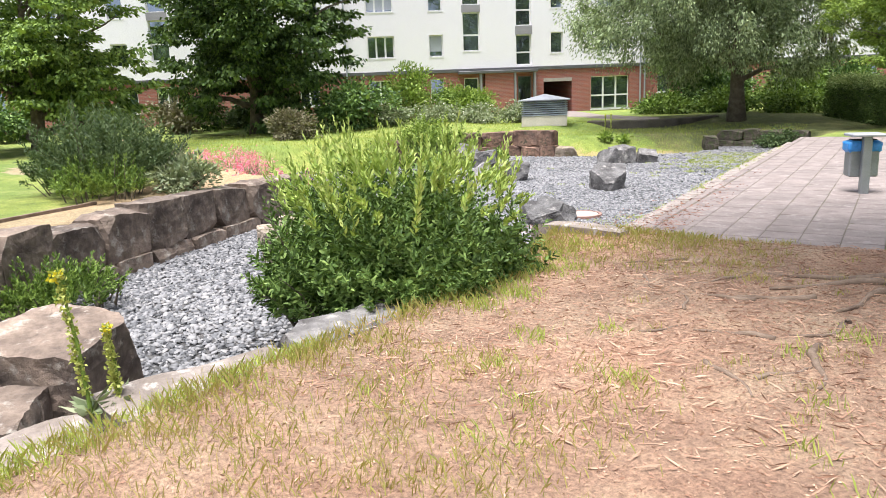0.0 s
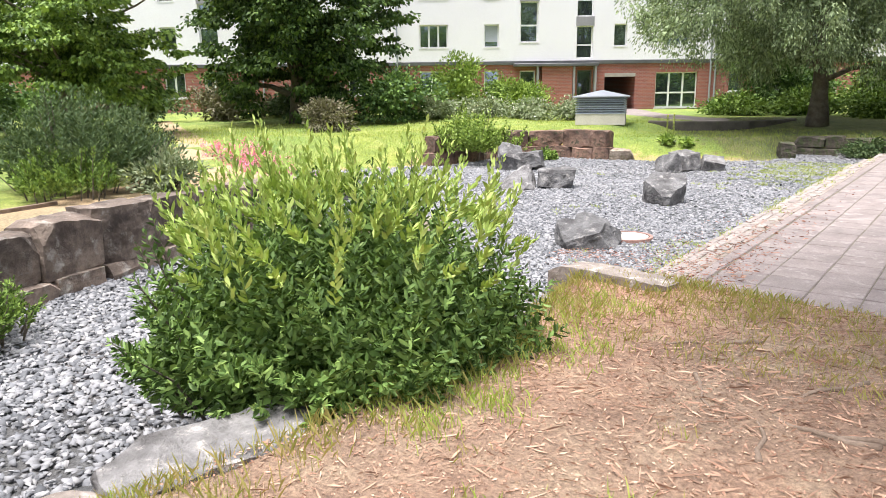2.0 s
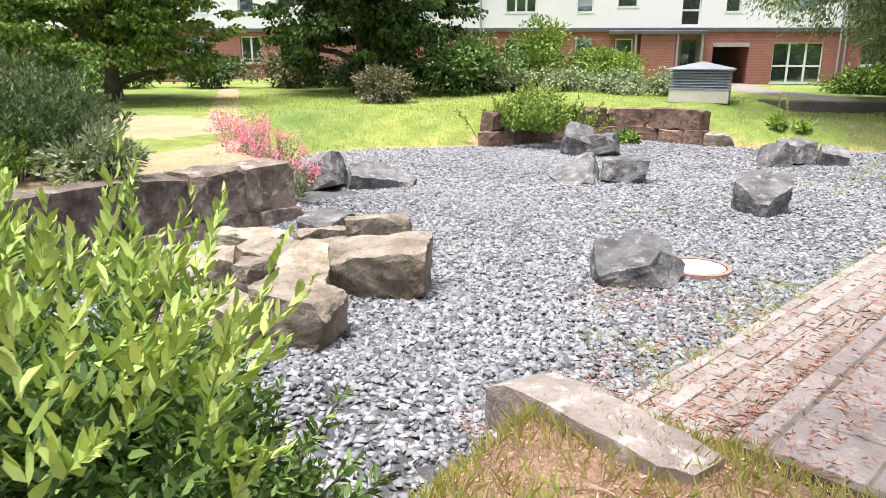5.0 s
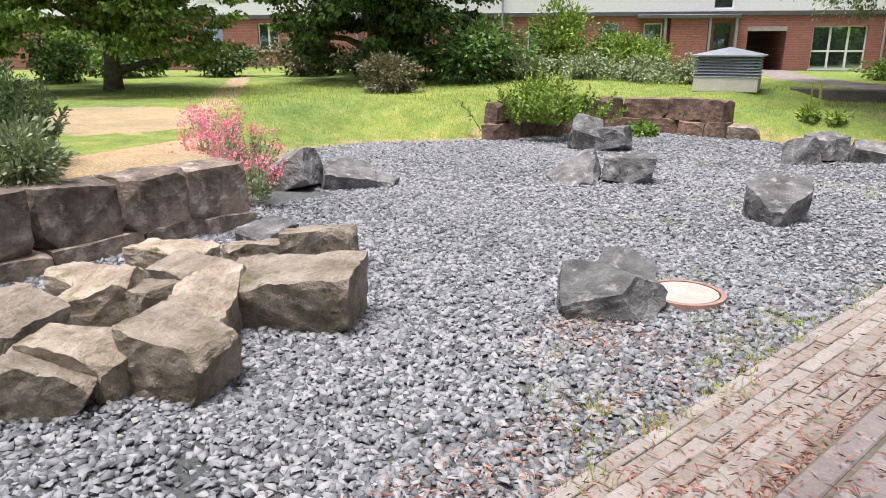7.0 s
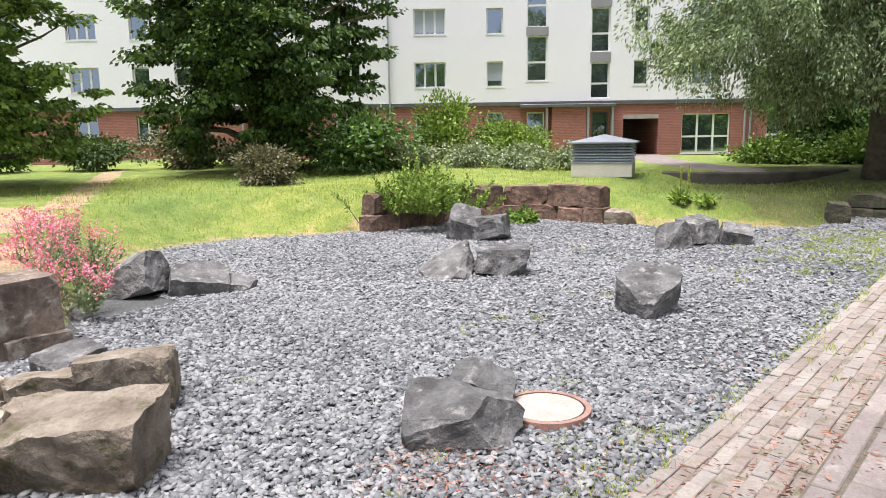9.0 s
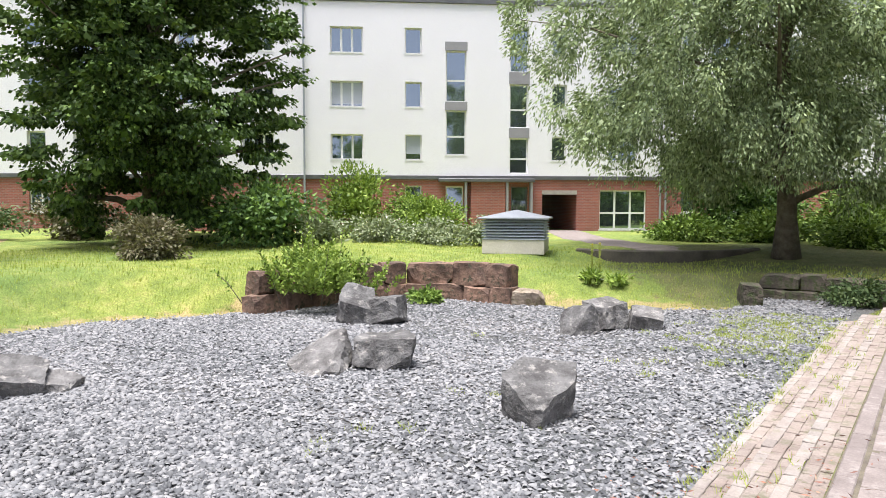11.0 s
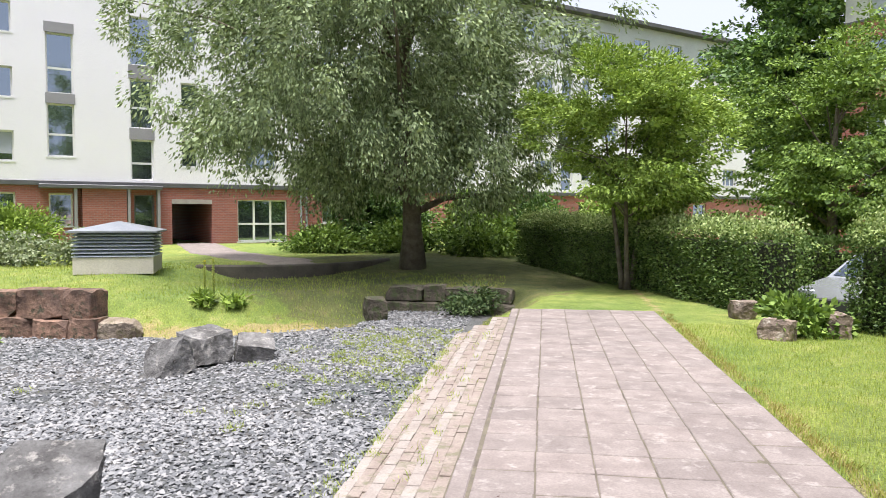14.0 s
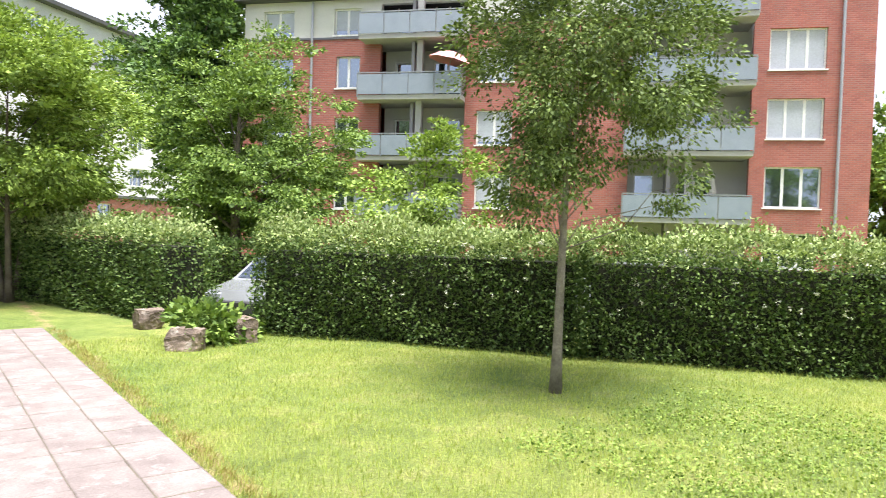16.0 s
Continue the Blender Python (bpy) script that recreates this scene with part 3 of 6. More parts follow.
def stone(name, label, x, y, size, seed, mat, yaw=0, tilt=(0, 0), z=None, sink=0.06, group="", **kw):
    ob = part(name, stone_bm(size, seed, **kw), mat)
    base = gz(x, y) if z is None else z
    ob.matrix_world = pose(x, y, base - sink, tilt[0], tilt[1], yaw)
    return tagged(ob, label, "rock", group)


basalt = "rough dark grey basalt boulder lying on slate gravel"
for x, y, size, seed, yaw, tilt in (
    (-5.12, 11.5, (1.0, 0.7, 0.52), 3, 38, (0, 6)), (-5.4, 12.1, (0.62, 0.4, 0.44), 4, 25, (0, 8)),
    (-5.62, 15.88, (0.84, 0.76, 0.68), 7, 28, (0, 0)),
    (-7.35, 20.9, (0.78, 0.62, 0.62), 9, 15, (12, -14)), (-7.25, 21.75, (0.78, 0.7, 0.78), 10, 70, (-10, 8)), (-6.7, 22.2, (0.64, 0.52, 0.52), 12, 30, (14, 10)),
    (-9.12, 16.25, (1.05, 0.85, 0.5), 14, 60, (4, -14)), (-8.66, 16.85, (0.95, 0.7, 0.66), 15, 30, (-8, 8)),
    (-11.65, 19.5, (0.75, 0.66, 0.8), 17, 40, (10, 14)), (-11.0, 19.8, (0.92, 0.74, 0.74), 18, 20, (-8, -12)),
    (-11.95, 12.4, (0.85, 0.8, 0.82), 20, 30, (-6, -16)), (-11.5, 13.05, (0.9, 0.72, 0.5), 21, 60, (10, 10)), (-11.2, 13.4, (0.75, 0.5, 0.3), 22, 40, (0, 12)),
):
    shaped = {
        7: [((0.05, -0.5, 0.88), (0, 0, 0.42)), ((-0.8, -0.6, 0.0), (-0.6, -0.45, 0)), ((0.75, -0.65, 0.0), (0.55, -0.4, 0))],
        3: [((-0.5, -0.3, 0.8), (0.1, 0, 0.7)), ((0.7, -0.5, 0.3), (0.7, 0, 0.3)), ((0.3, 0.3, 0.9), (0.5, 0, 0.5))],
        14: [((-0.45, -0.3, 0.85), (0, 0, 0.2)), ((0.8, -0.5, 0.1), (0.6, 0, 0))],
        9: [((-0.35, -0.5, 0.8), (0, 0, 0.3)), ((0.7, -0.6, 0.1), (0.6, 0, 0))],
    }.get(seed, (((0.12 * (seed % 5 - 2), -0.15 - 0.1 * (seed % 3), 0.92), (0, 0, 0.55)),))
    stone("basalt_boulder", basalt, x, y, size, seed, M["basalt"], yaw, tilt, 0.0, 0.05, "boulders in the gravel bed", planes=shaped, chips_=7, boxy=0.72, under=0.03, rough=0.021)

tan = "tan sandstone rock in a tumbled heap on gravel"
for x, y, size, seed, yaw, tilt, z in (
    (-6.7, 9.38, (1.15, 0.75, 0.66), 31, 40, (0, -4), 0.0), (-6.28, 8.12, (0.82, 0.7, 0.62), 32, 30, (0, 4), 0.0), (-6.6, 7.62, (0.78, 0.5, 0.56), 33, 35, (5, 0), 0.0),
    (-6.6, 7.2, (0.7, 0.5, 0.5), 43, 60, (0, 25), 0.0), (-7.45, 7.35, (0.7, 0.6, 0.62), 41, 20, (0, 0), 0.0), (-6.95, 8.62, (1.15, 0.55, 0.56), 34, -40, (0, 6), 0.02),
    (-7.5, 8.35, (0.5, 0.45, 0.52), 37, 10, (0, 0), 0.0), (-7.85, 8.1, (0.9, 0.6, 0.5), 35, 50, (0, -12), 0.0), (-8.4, 8.1, (0.8, 0.5, 0.42), 40, 30, (0, 10), 0.0),
    (-8.75, 9.05, (0.9, 0.6, 0.46), 38, 40, (0, 0), 0.0), (-8.1, 9.0, (1.0, 0.5, 0.44), 36, 15, (8, 0), 0.0), (-8.15, 9.7, (0.75, 0.6, 0.5), 44, 50, (0, 0), 0.0),
    (-8.55, 10.0, (0.66, 0.55, 0.55), 45, 0, (0, 0), 0.0), (-7.75, 10.25, (0.85, 0.7, 0.66), 39, 55, (0, -6), 0.0), (-7.4, 9.35, (0.62, 0.5, 0.52), 46, 10, (0, 0), 0.0),
):
    stone("sandstone_rock", tan, x, y, tuple(v * 0.9 for v in size), seed, M["tan_rock"] if seed != 45 else M["basalt"], yaw, tilt, z, 0.06, "heap of sandstone rocks", boxy=0.92, rough=0.022, chips_=8, under=0.12, planes=(((0.08 * (seed % 7 - 3), 0.1 * (seed % 5 - 2), 1), (0, 0, 0.8)),))


def along(points, s):
    """Place and heading at s metres along a line of points."""
    for (x0, y0), (x1, y1) in zip(points, points[1:]):
        d = math.hypot(x1 - x0, y1 - y0)
        if s <= d:
            return x0 + (x1 - x0) * s / d, y0 + (y1 - y0) * s / d, math.degrees(math.atan2(y1 - y0, x1 - x0))
        s -= d
    return x1, y1, math.degrees(math.atan2(y1 - y0, x1 - x0))


def block_wall(name, label, line, courses, mat, seed, depth=0.55, loose=1.0):
    """A dry wall of quarried blocks, course on course, along a line."""
    wall = thing(name, label, "stone wall", kind="structure")
    r = random.Random(seed)
    total = sum(math.dist(a, b) for a, b in zip(line, line[1:]))
    z = -0.08
    for c, (h, lo, hi, back) in enumerate(courses):
        s = -r.random() * 0.4
        while s < total:
            ln = r.uniform(lo, hi)
            x, y, a = along(line, max(0.0, s + ln / 2))
            hh = h * (1 + loose * r.uniform(-0.16, 0.14))
            b_ = part("stone_block", stone_bm((ln * (1.02 - 0.03 * loose), depth * r.uniform(0.9, 1.1), hh * 1.04), seed * 100 + c * 30 + int(s * 7), cuts=3, rough=0.014, boxy=0.94, chips_=7), mat, wall)
            nx, ny = -math.sin(radians(a)), math.cos(radians(a))
            b_.matrix_world = pose(x + nx * (back + loose * r.uniform(-0.08, 0.08)), y + ny * (back + loose * r.uniform(-0.08, 0.08)), z, r.uniform(-2, 2) * loose, r.uniform(-2, 2) * loose, a + loose * r.uniform(-4, 4))
            s += ln
        z += h
    return wall


LEFT_WALL = [(-7.8, 3.2), (-8.63, 4.9), (-9.2, 6.7), (-9.69, 8.4), (-10.06, 10.3)]
block_wall("block_wall", "dry wall of big weathered brown sandstone blocks", LEFT_WALL, [(0.27, 0.7, 1.1, 0.28), (0.66, 0.75, 1.05, 0.36)], M["block"], 3, 0.6)
block_wall("block_wall", "low row of weathered sandstone blocks behind pink flowers", [(-11.1, 10.3), (-12.8, 11.1), (-14.6, 11.7)], [(0.35, 0.6, 0.9, 0.2), (0.33, 0.6, 0.9, 0.3)], M["block"], 5, 0.5)
block_wall("block_wall", "curved low wall of red-brown sandstone blocks", [(-10.4, 23.5), (-11.8, 23.5), (-13.0, 22.9), (-13.7, 21.6), (-13.9, 19.4)], [(0.44, 0.5, 1.0, -0.12), (0.52, 0.6, 1.2, -0.2)], M["red_block"], 7, 0.5, 0.3)
block_wall("block_wall", "low wall of dark mossy sandstone blocks under the tree", [(-5.7, 28.3), (-4.4, 28.3), (-2.9, 27.9)], [(0.33, 0.5, 0.9, 0.1), (0.36, 0.5, 1.0, 0.25)], M["mossy_block"], 9, 0.5)

edge_label = "flat weathered sandstone edging slab at the rim of the bed"
for x, y, size, seed, yaw, z in (
    (-3.3, 3.86, (1.2, 0.48, 0.42), 51, 76, 0.36), (-3.42, 2.66, (1.3, 0.46, 0.3), 52, 77, 0.42), (-3.6, 1.4, (1.15, 0.5, 0.28), 53, 83, 0.44), (-3.65, 0.25, (1.1, 0.5, 0.28), 54, 92, 0.44),
):
    stone("edging_stone", edge_label, x, y, size, seed, M["pale_edge"] if seed > 51 else M["basalt"], yaw, (0, 0), z, 0.0, "edging stones", boxy=0.85, rough=0.018, chips_=6, flat=True, planes=(((0.06, -0.14, 1), (0, 0, 0.6)), ((0.7, -0.5, 0.6), (0.75, -0.4, 0.3))))
for x, y, size, seed, yaw in ((-5.45, 2.8, (1.15, 0.95, 0.84), 61, 20), (-5.0, 2.0, (0.85, 0.7, 0.5), 62, 50), (-6.2, 2.3, (0.9, 0.7, 0.6), 63, 10), (-5.7, 1.2, (0.9, 0.8, 0.6), 64, 70)):
    stone("sandstone_rock", "weathered brown sandstone boulder beside the gravel channel", x, y, size, seed, M["block"], yaw, (0, 0), 0.0, 0.05, "boulders by the channel", boxy=0.88, under=0.14, chips_=8, rough=0.02, planes=(((0.1, -0.15, 1), (0, 0, 0.7)),))
kerb_block = part("edging_block", stone_bm((1.08, 0.3, 0.26), 71, rough=0.01, boxy=0.94, chips_=5), M["pale_edge"])
kerb_block.matrix_world = pose(-2.99, 7.46, 0.545, 0, 0, -6)
tagged(kerb_block, "long pale stone edging block at the end of the steps", "edging stone")
for x, y, size, seed in ((1.3, 21.95, (0.56, 0.46, 0.4), 81), (2.15, 22.1, (0.34, 0.32, 0.46), 82), (1.35, 23.9, (0.46, 0.4, 0.4), 83)):
    stone("marker_boulder", "squat brown sandstone boulder in grass by the hedge", x, y, size, seed, M["block"], seed * 13, (0, 0), None, 0.08, "boulders by the hedge", boxy=0.6, chips_=12, rough=0.03)


stone("sandstone_rock", "pale orange broken sandstone at the end of the curved wall", -10.0, 23.75, (0.85, 0.5, 0.4), 87, M["tan_rock"], 10, (0, 6), 0.0, 0.05, boxy=0.7)
stone("sandstone_rock", "squat mossy stone in the grass bank", -5.75, 26.7, (0.5, 0.45, 0.6), 88, M["mossy_block"], 30, (0, 0), None, 0.06, boxy=0.8)


# ---- manhole ----
manhole = thing("manhole_cover", "round pale concrete manhole cover in a rusty iron ring", "manhole cover", at=pose(-4.86, 12.28, 0.0))


def disc_bm(r, z0, z1, sides=40, inner=0.0):
    bm = bmesh.new()
    ring = [[bm.verts.new((rr * math.cos(i * math.tau / sides), rr * math.sin(i * math.tau / sides), z)) for i in range(sides)] for rr, z in ((r, z0), (r - 0.01, z1), (max(inner, 0.001), z1), (max(inner, 0.001), z0))]
    for a_, b_ in zip(ring, ring[1:]):
        for i in range(sides):
            bm.faces.new((a_[i], a_[(i + 1) % sides], b_[(i + 1) % sides], b_[i]))
    return bm


part("ring", disc_bm(0.38, -0.03, 0.07, inner=0.325), M["rust"], manhole, "rusty cast-iron ring")
part("lid", disc_bm(0.318, -0.03, 0.066), M["cover"], manhole)


# ---- the two apartment buildings ----
def wall_bm(s0, s1, z0, z1, holes, thick=0.3, y0=0.0):
    """A wall in the x, z plane with openings through it; front at y = y0, thickness to +y."""
    bm = bmesh.new()
    xs = sorted({s0, s1, *[v for h in holes for v in h[:2] if s0 < v < s1]})
    zs = sorted({z0, z1, *[v for h in holes for v in h[2:4] if z0 < v < z1]})
    grid = {}

    def vert(x, y, z):
        k = (round(x, 4), round(y, 4), round(z, 4))
        if k not in grid:
            grid[k] = bm.verts.new(k)
        return grid[k]

    def solid(i, j):
        if not (0 <= i < len(xs) - 1 and 0 <= j < len(zs) - 1):
            return False
        cx, cz = (xs[i] + xs[i + 1]) / 2, (zs[j] + zs[j + 1]) / 2
        return not any(h[0] < cx < h[1] and h[2] < cz < h[3] for h in holes)

    ya, yb = y0, y0 + thick
    for i in range(len(xs) - 1):
        for j in range(len(zs) - 1):
            if not solid(i, j):
                continue
            a_, b_, c_, d_ = xs[i], xs[i + 1], zs[j], zs[j + 1]
            bm.faces.new((vert(a_, ya, c_), vert(b_, ya, c_), vert(b_, ya, d_), vert(a_, ya, d_)))
            bm.faces.new((vert(a_, yb, c_), vert(a_, yb, d_), vert(b_, yb, d_), vert(b_, yb, c_)))
            for di, dj, q in ((-1, 0, ((a_, c_), (a_, d_))), (1, 0, ((b_, c_), (b_, d_))), (0, -1, ((a_, c_), (b_, c_))), (0, 1, ((a_, d_), (b_, d_)))):
                if not solid(i + di, j + dj):
                    (xa, za), (xb, zb) = q
                    bm.faces.new((vert(xa, ya, za), vert(xb, ya, zb), vert(xb, yb, zb), vert(xa, yb, za)))
    return bm


WINDOW_MESH = {}


def window(house, s0, s1, z0, z1, cols=1, rows=(), y=0.0, blind=0.0, sill=True, dark=False):
    """A framed window in an opening: frame with mullions, glass, sill, and a room or blind behind."""
    w, h = round(s1 - s0, 2), round(z1 - z0, 2)
    key = (w, h, cols, tuple(rows), dark)
    if key not in WINDOW_MESH:
        t = 0.07
        xs_ = [t] + [v for i in range(1, cols) for v in (w * i / cols - 0.055, w * i / cols + 0.055)] + [w - t]
        zs_ = [t] + [v for r_ in rows for v in (h * r_ - 0.05, h * r_ + 0.05)] + [h - t]
        lights_ = [(xs_[i], xs_[i + 1], zs_[j], zs_[j + 1]) for i in range(0, len(xs_), 2) for j in range(0, len(zs_), 2)]
        bm = wall_bm(0, w, 0, h, lights_, 0.07)
        fr = mesh_of(bm, M["trim"] if dark else M["frame"], "window_frame")
        gl_ = mesh_of(box_bm(0.03, w - 0.03, 0.03, 0.045, 0.03, h - 0.03), M["glass"], "pane")
        si = mesh_of(box_bm(-0.06, w + 0.06, -0.2, 0.02, -0.06, 0.0), M["frame"], "window_sill")
        WINDOW_MESH[key] = fr, gl_, si
    fr, gl_, si = WINDOW_MESH[key]
    ob = new("window", fr)
    ob.parent = house
    ob.location = (s0, y + 0.14, z0)
    p = new("pane", gl_)
    p.parent = ob
    if sill:
        q = new("window_sill", si)
        q.parent = ob
    if blind:
        part("blind", box_bm(0.08, w - 0.08, 0.018, 0.028, h * (1 - blind), h - 0.08), M["blind"], ob, "pale drawn blind")
    return ob


A_AT = pose(-18.5, 44.6, 0, 0, 0, 40)
house_a = thing("apartment_building", "long white-rendered apartment block on a red brick ground floor", "building", at=A_AT)
FLOORS = (4.64, 7.38, 10.15)
holes_w, holes_b, wins = [], [], []


def opening(bank, s0, s1, z0, z1, **kw):
    bank.append((s0, s1, z0, z1))
    wins.append((s0, s1, z0, z1, kw))


for k, zf in enumerate(FLOORS):
    opening(holes_w, -12.9, -11.22, zf, zf + 1.32, cols=3, blind=(0, 0.9, 0)[k])
    opening(holes_w, -9.05, -8.17, zf, zf + 1.32, blind=(0.75, 0, 0)[k])
    opening(holes_w, -1.23, -0.43, zf, zf + 1.3)
    for s in (1.87, 7.6, 11.2, 17.0, 20.6, 26.4, 30.0, 35.8, 39.4):
        opening(holes_w, s, s + 1.6, zf, zf + 1.32, cols=3)
    for s in (5.9, 15.2, 24.6, 34.0):
        opening(holes_w, s, s + 0.85, zf, zf + 1.32)
    for s in (-17.4, -31.4, -35.5, -39.5):
        opening(holes_w, s, s + 1.6, zf, zf + 1.32, cols=3)
    for s in (-20.6, -28.0):
        opening(holes_w, s, s + 0.9, zf, zf + 1.32)
for s in (-6.9, -25.75, 13.6, 32.4):
    opening(holes_w, s, s + 1.08, 4.91, 7.25, rows=(0.42,), sill=True)
    opening(holes_w, s, s + 1.08, 7.7, 10.35, rows=(0.42,))
for s in (-3.5, -22.9, 22.8):
    for z0, z1 in ((3.95, 5.84), (6.37, 8.66), (9.29, 11.54)):
        opening(holes_w, s, s + 1.0, z0, z1, rows=(0.42,), sill=False)
opening(holes_b, -12.9, -11.5, 1.9, 3.3, cols=2)
opening(holes_b, -9.05, -8.17, 1.95, 3.3)
opening(holes_b, -6.9, -5.95, 1.82, 3.28, rows=(0.22,))
opening(holes_b, -3.4, -2.5, 1.0, 3.28, sill=False, dark=True)
opening(holes_b, 1.45, 4.05, 0.98, 3.1, cols=3, rows=(0.42,))
for s in (6.0, 15.4, 24.4, 32.0):
    opening(holes_b, s, s + 0.9, 1.9, 3.2)
for s in (8.2, 11.3, 17.2, 20.4, 27.2, 36.0):
    opening(holes_b, s, s + 1.5, 1.9, 3.2, cols=2)
for s in (-17.2, -28.0, -31.3, -25.7, -35.5):
    opening(holes_b, s, s + 1.2, 1.9, 3.4, cols=2)
passage = (-1.71, 0.18, 0.9, 3.08)
S0, S1 = -46.0, 52.0
part("brick_storey", wall_bm(S0, S1, 0.4, 3.62, holes_b + [(-1.71, 0.18, 0.4, 3.08)]), M["brick"], house_a, "red brick ground floor")
part("rendered_wall", wall_bm(S0, S1, 3.85, 12.75, holes_w, 0.34, -0.04), M["plaster"], house_a, "smooth white render")
part("string_course", box_bm(S0, S1, -0.09, 0.32, 3.62, 3.85, bevel=0.02), M["trim"], house_a, "dark grey sheet-metal band")
part("cornice", box_bm(S0, S1, -0.14, 0.4, 12.75, 12.98, bevel=0.02), M["trim"], house_a, "dark grey sheet-metal band")
attic_holes = [(s, s + 1.5, 13.5, 14.9) for s in np.arange(-45.0, 50.0, 3.4).tolist()]
part("attic_wall", wall_bm(S0, S1, 12.98, 15.7, attic_holes, 0.3, 0.25), M["attic"], house_a, "grey panelled attic storey")
for s0, s1, z0, z1 in attic_holes:
    window(house_a, s0, s1, z0, z1, 2, y=0.25)
part("roof", box_bm(S0 - 0.3, S1 + 0.3, -0.35, 13.2, 15.7, 16.0, bevel=0.03), M["roof"], house_a, "dark flat roof with an overhanging eave")
part("back_wall", wall_bm(S0, S1, 0.4, 15.7, [(-1.71, 0.18, 0.4, 3.08)], 0.3, 12.0), M["plaster"], house_a)
for s in (S0, S1 - 0.3):
    part("end_wall", box_bm(s, s + 0.3, 0.36, 12.0, 0.4, 15.7), M["plaster"], house_a)
# flat dark sheets: the rooms' lack of light is their colour
part("rooms", box_bm(S0 + 0.4, -2.0, 1.4, 1.5, 0.5, 15.6), M["inside"], house_a, "dark sheet standing in for dim rooms behind the glass")
part("rooms", box_bm(0.5, S1 - 0.4, 1.4, 1.5, 0.5, 15.6), M["inside"], house_a, "dark sheet standing in for dim rooms behind the glass")
for s0, s1, z0, z1, kw in wins:
    window(house_a, s0, s1, z0, z1, **kw)
# the entrance bay between the two stairs: lintel, jambs, passage walls
part("canopy", box_bm(-7.3, -2.2, -0.5, -0.09, 3.5, 3.68, bevel=0.02), M["trim"], house_a, "grey sheet-metal canopy edge")
part("bay_wall", wall_bm(-5.6, -3.75, 0.5, 3.5, [], 0.3, -0.35), M["brick"], house_a, "projecting brick bay")
for s in (-5.92, -3.72, -2.42):
    part("jamb", box_bm(s, s + 0.12, -0.42, -0.02, 0.5, 3.5), M["grey_panel"], house_a)
part("passage_lintel", box_bm(-1.71, 0.18, -0.03, 0.34, 2.86, 3.08), M["kerb"], house_a, "pale concrete lintel")
for s in (-2.0, 0.18):
    part("passage_wall", box_bm(s, s + 0.29, 0.31, 12.0, 0.5, 3.4), M["brick"], house_a)
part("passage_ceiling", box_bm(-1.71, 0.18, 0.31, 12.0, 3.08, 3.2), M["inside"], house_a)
for s, z0 in ((-14.25, 0.6), (4.75, 0.6), (5.05, 0.6), (-22.2, 0.6)):
    part("downpipe", tube_bm([(s, -0.16, z0), (s, -0.16, 12.7)], [0.055, 0.055], 8), M["zinc"], house_a, "grey rainwater pipe")
for s in (-3.5, -22.9, 22.8):
    for z0, z1 in ((5.84, 6.37), (8.66, 9.29)):
        part("spandrel", box_bm(s - 0.05, s + 1.05, -0.07, 0.02, z0, z1), M["grey_panel"], house_a, "grey spandrel panel")
for s in (-6.9, -25.75, 13.6, 32.4):
    for z0, z1 in ((7.25, 7.7), (10.35, 10.8)):
        part("spandrel", box_bm(s - 0.05, s + 1.13, -0.07, 0.02, z0, z1), M["grey_panel"], house_a, "grey spandrel panel")

B_AT = pose(15.2, 42.2, 0, 0, 0, -50)
house_b = thing("apartment_building", "four-storey red brick apartment block with grey balconies", "building", at=B_AT)
b_holes, b_wins = [], []


def b_open(s0, s1, z0, z1, **kw):
    b_holes.append((s0, s1, z0, z1))
    b_wins.append((s0, s1, z0, z1, kw))


for z0, z1 in ((3.5, 5.2), (6.35, 8.02), (9.2, 10.9)):
    b_open(18.12, 20.3, z0, z1, cols=3, blind=0.97 if z0 > 6 else 0)
    b_open(5.85, 7.5, z0 - 0.3, z1 - 0.4, cols=2, blind=0.9)
    b_open(-1.0, 0.2, z0 - 0.5, z1 - 0.7, cols=2)
    b_open(-4.8, -3.2, z0 - 0.5, z1 - 0.7, cols=2)
b_open(18.15, 20.2, 1.0, 2.45, cols=3)
b_open(5.85, 7.5, 1.0, 2.3, cols=2)
b_open(-4.8, -3.2, 1.0, 2.1, cols=2)
b_open(-1.0, 0.2, 1.0, 2.1, cols=2)
top_wins = [(-4.8, -3.2, 11.2, 12.45), (-1.15, 0.2, 11.2, 12.45), (7.6, 9.2, 11.75, 13.0)]
LOG = [(1.2, 5.3), (12.6, 17.5)]  # recessed balconies
part("brick_wall", wall_bm(-5.8, 5.45, 0.3, 11.05, b_holes + [(LOG[0][0], LOG[0][1], 0.7, 11.05)]), M["brick_b"], house_b)
part("brick_wall", wall_bm(5.45, 17.5, 0.3, 11.6, b_holes + [(LOG[1][0], 17.5, 0.7, 11.6)]), M["brick_b"], house_b)
part("brick_wall", wall_bm(17.5, 22.1, 0.3, 14.6, b_holes), M["brick_b"], house_b)
part("rendered_wall", wall_bm(-5.8, 5.45, 11.05, 12.85, top_wins + [(LOG[0][0], LOG[0][1], 11.05, 12.6)], 0.3, 0.03), M["cream"], house_b, "cream top storey")
part("rendered_wall", wall_bm(5.45, 17.5, 11.6, 14.6, top_wins + [(LOG[1][0], 17.5, 11.6, 14.0)], 0.3, 0.03), M["cream"], house_b, "cream top storey")
part("cornice", box_bm(-5.8, 5.45, -0.04, 0.3, 11.0, 11.1), M["trim"], house_b)
part("cornice", box_bm(5.45, 12.6, -0.04, 0.3, 11.55, 11.65), M["trim"], house_b)
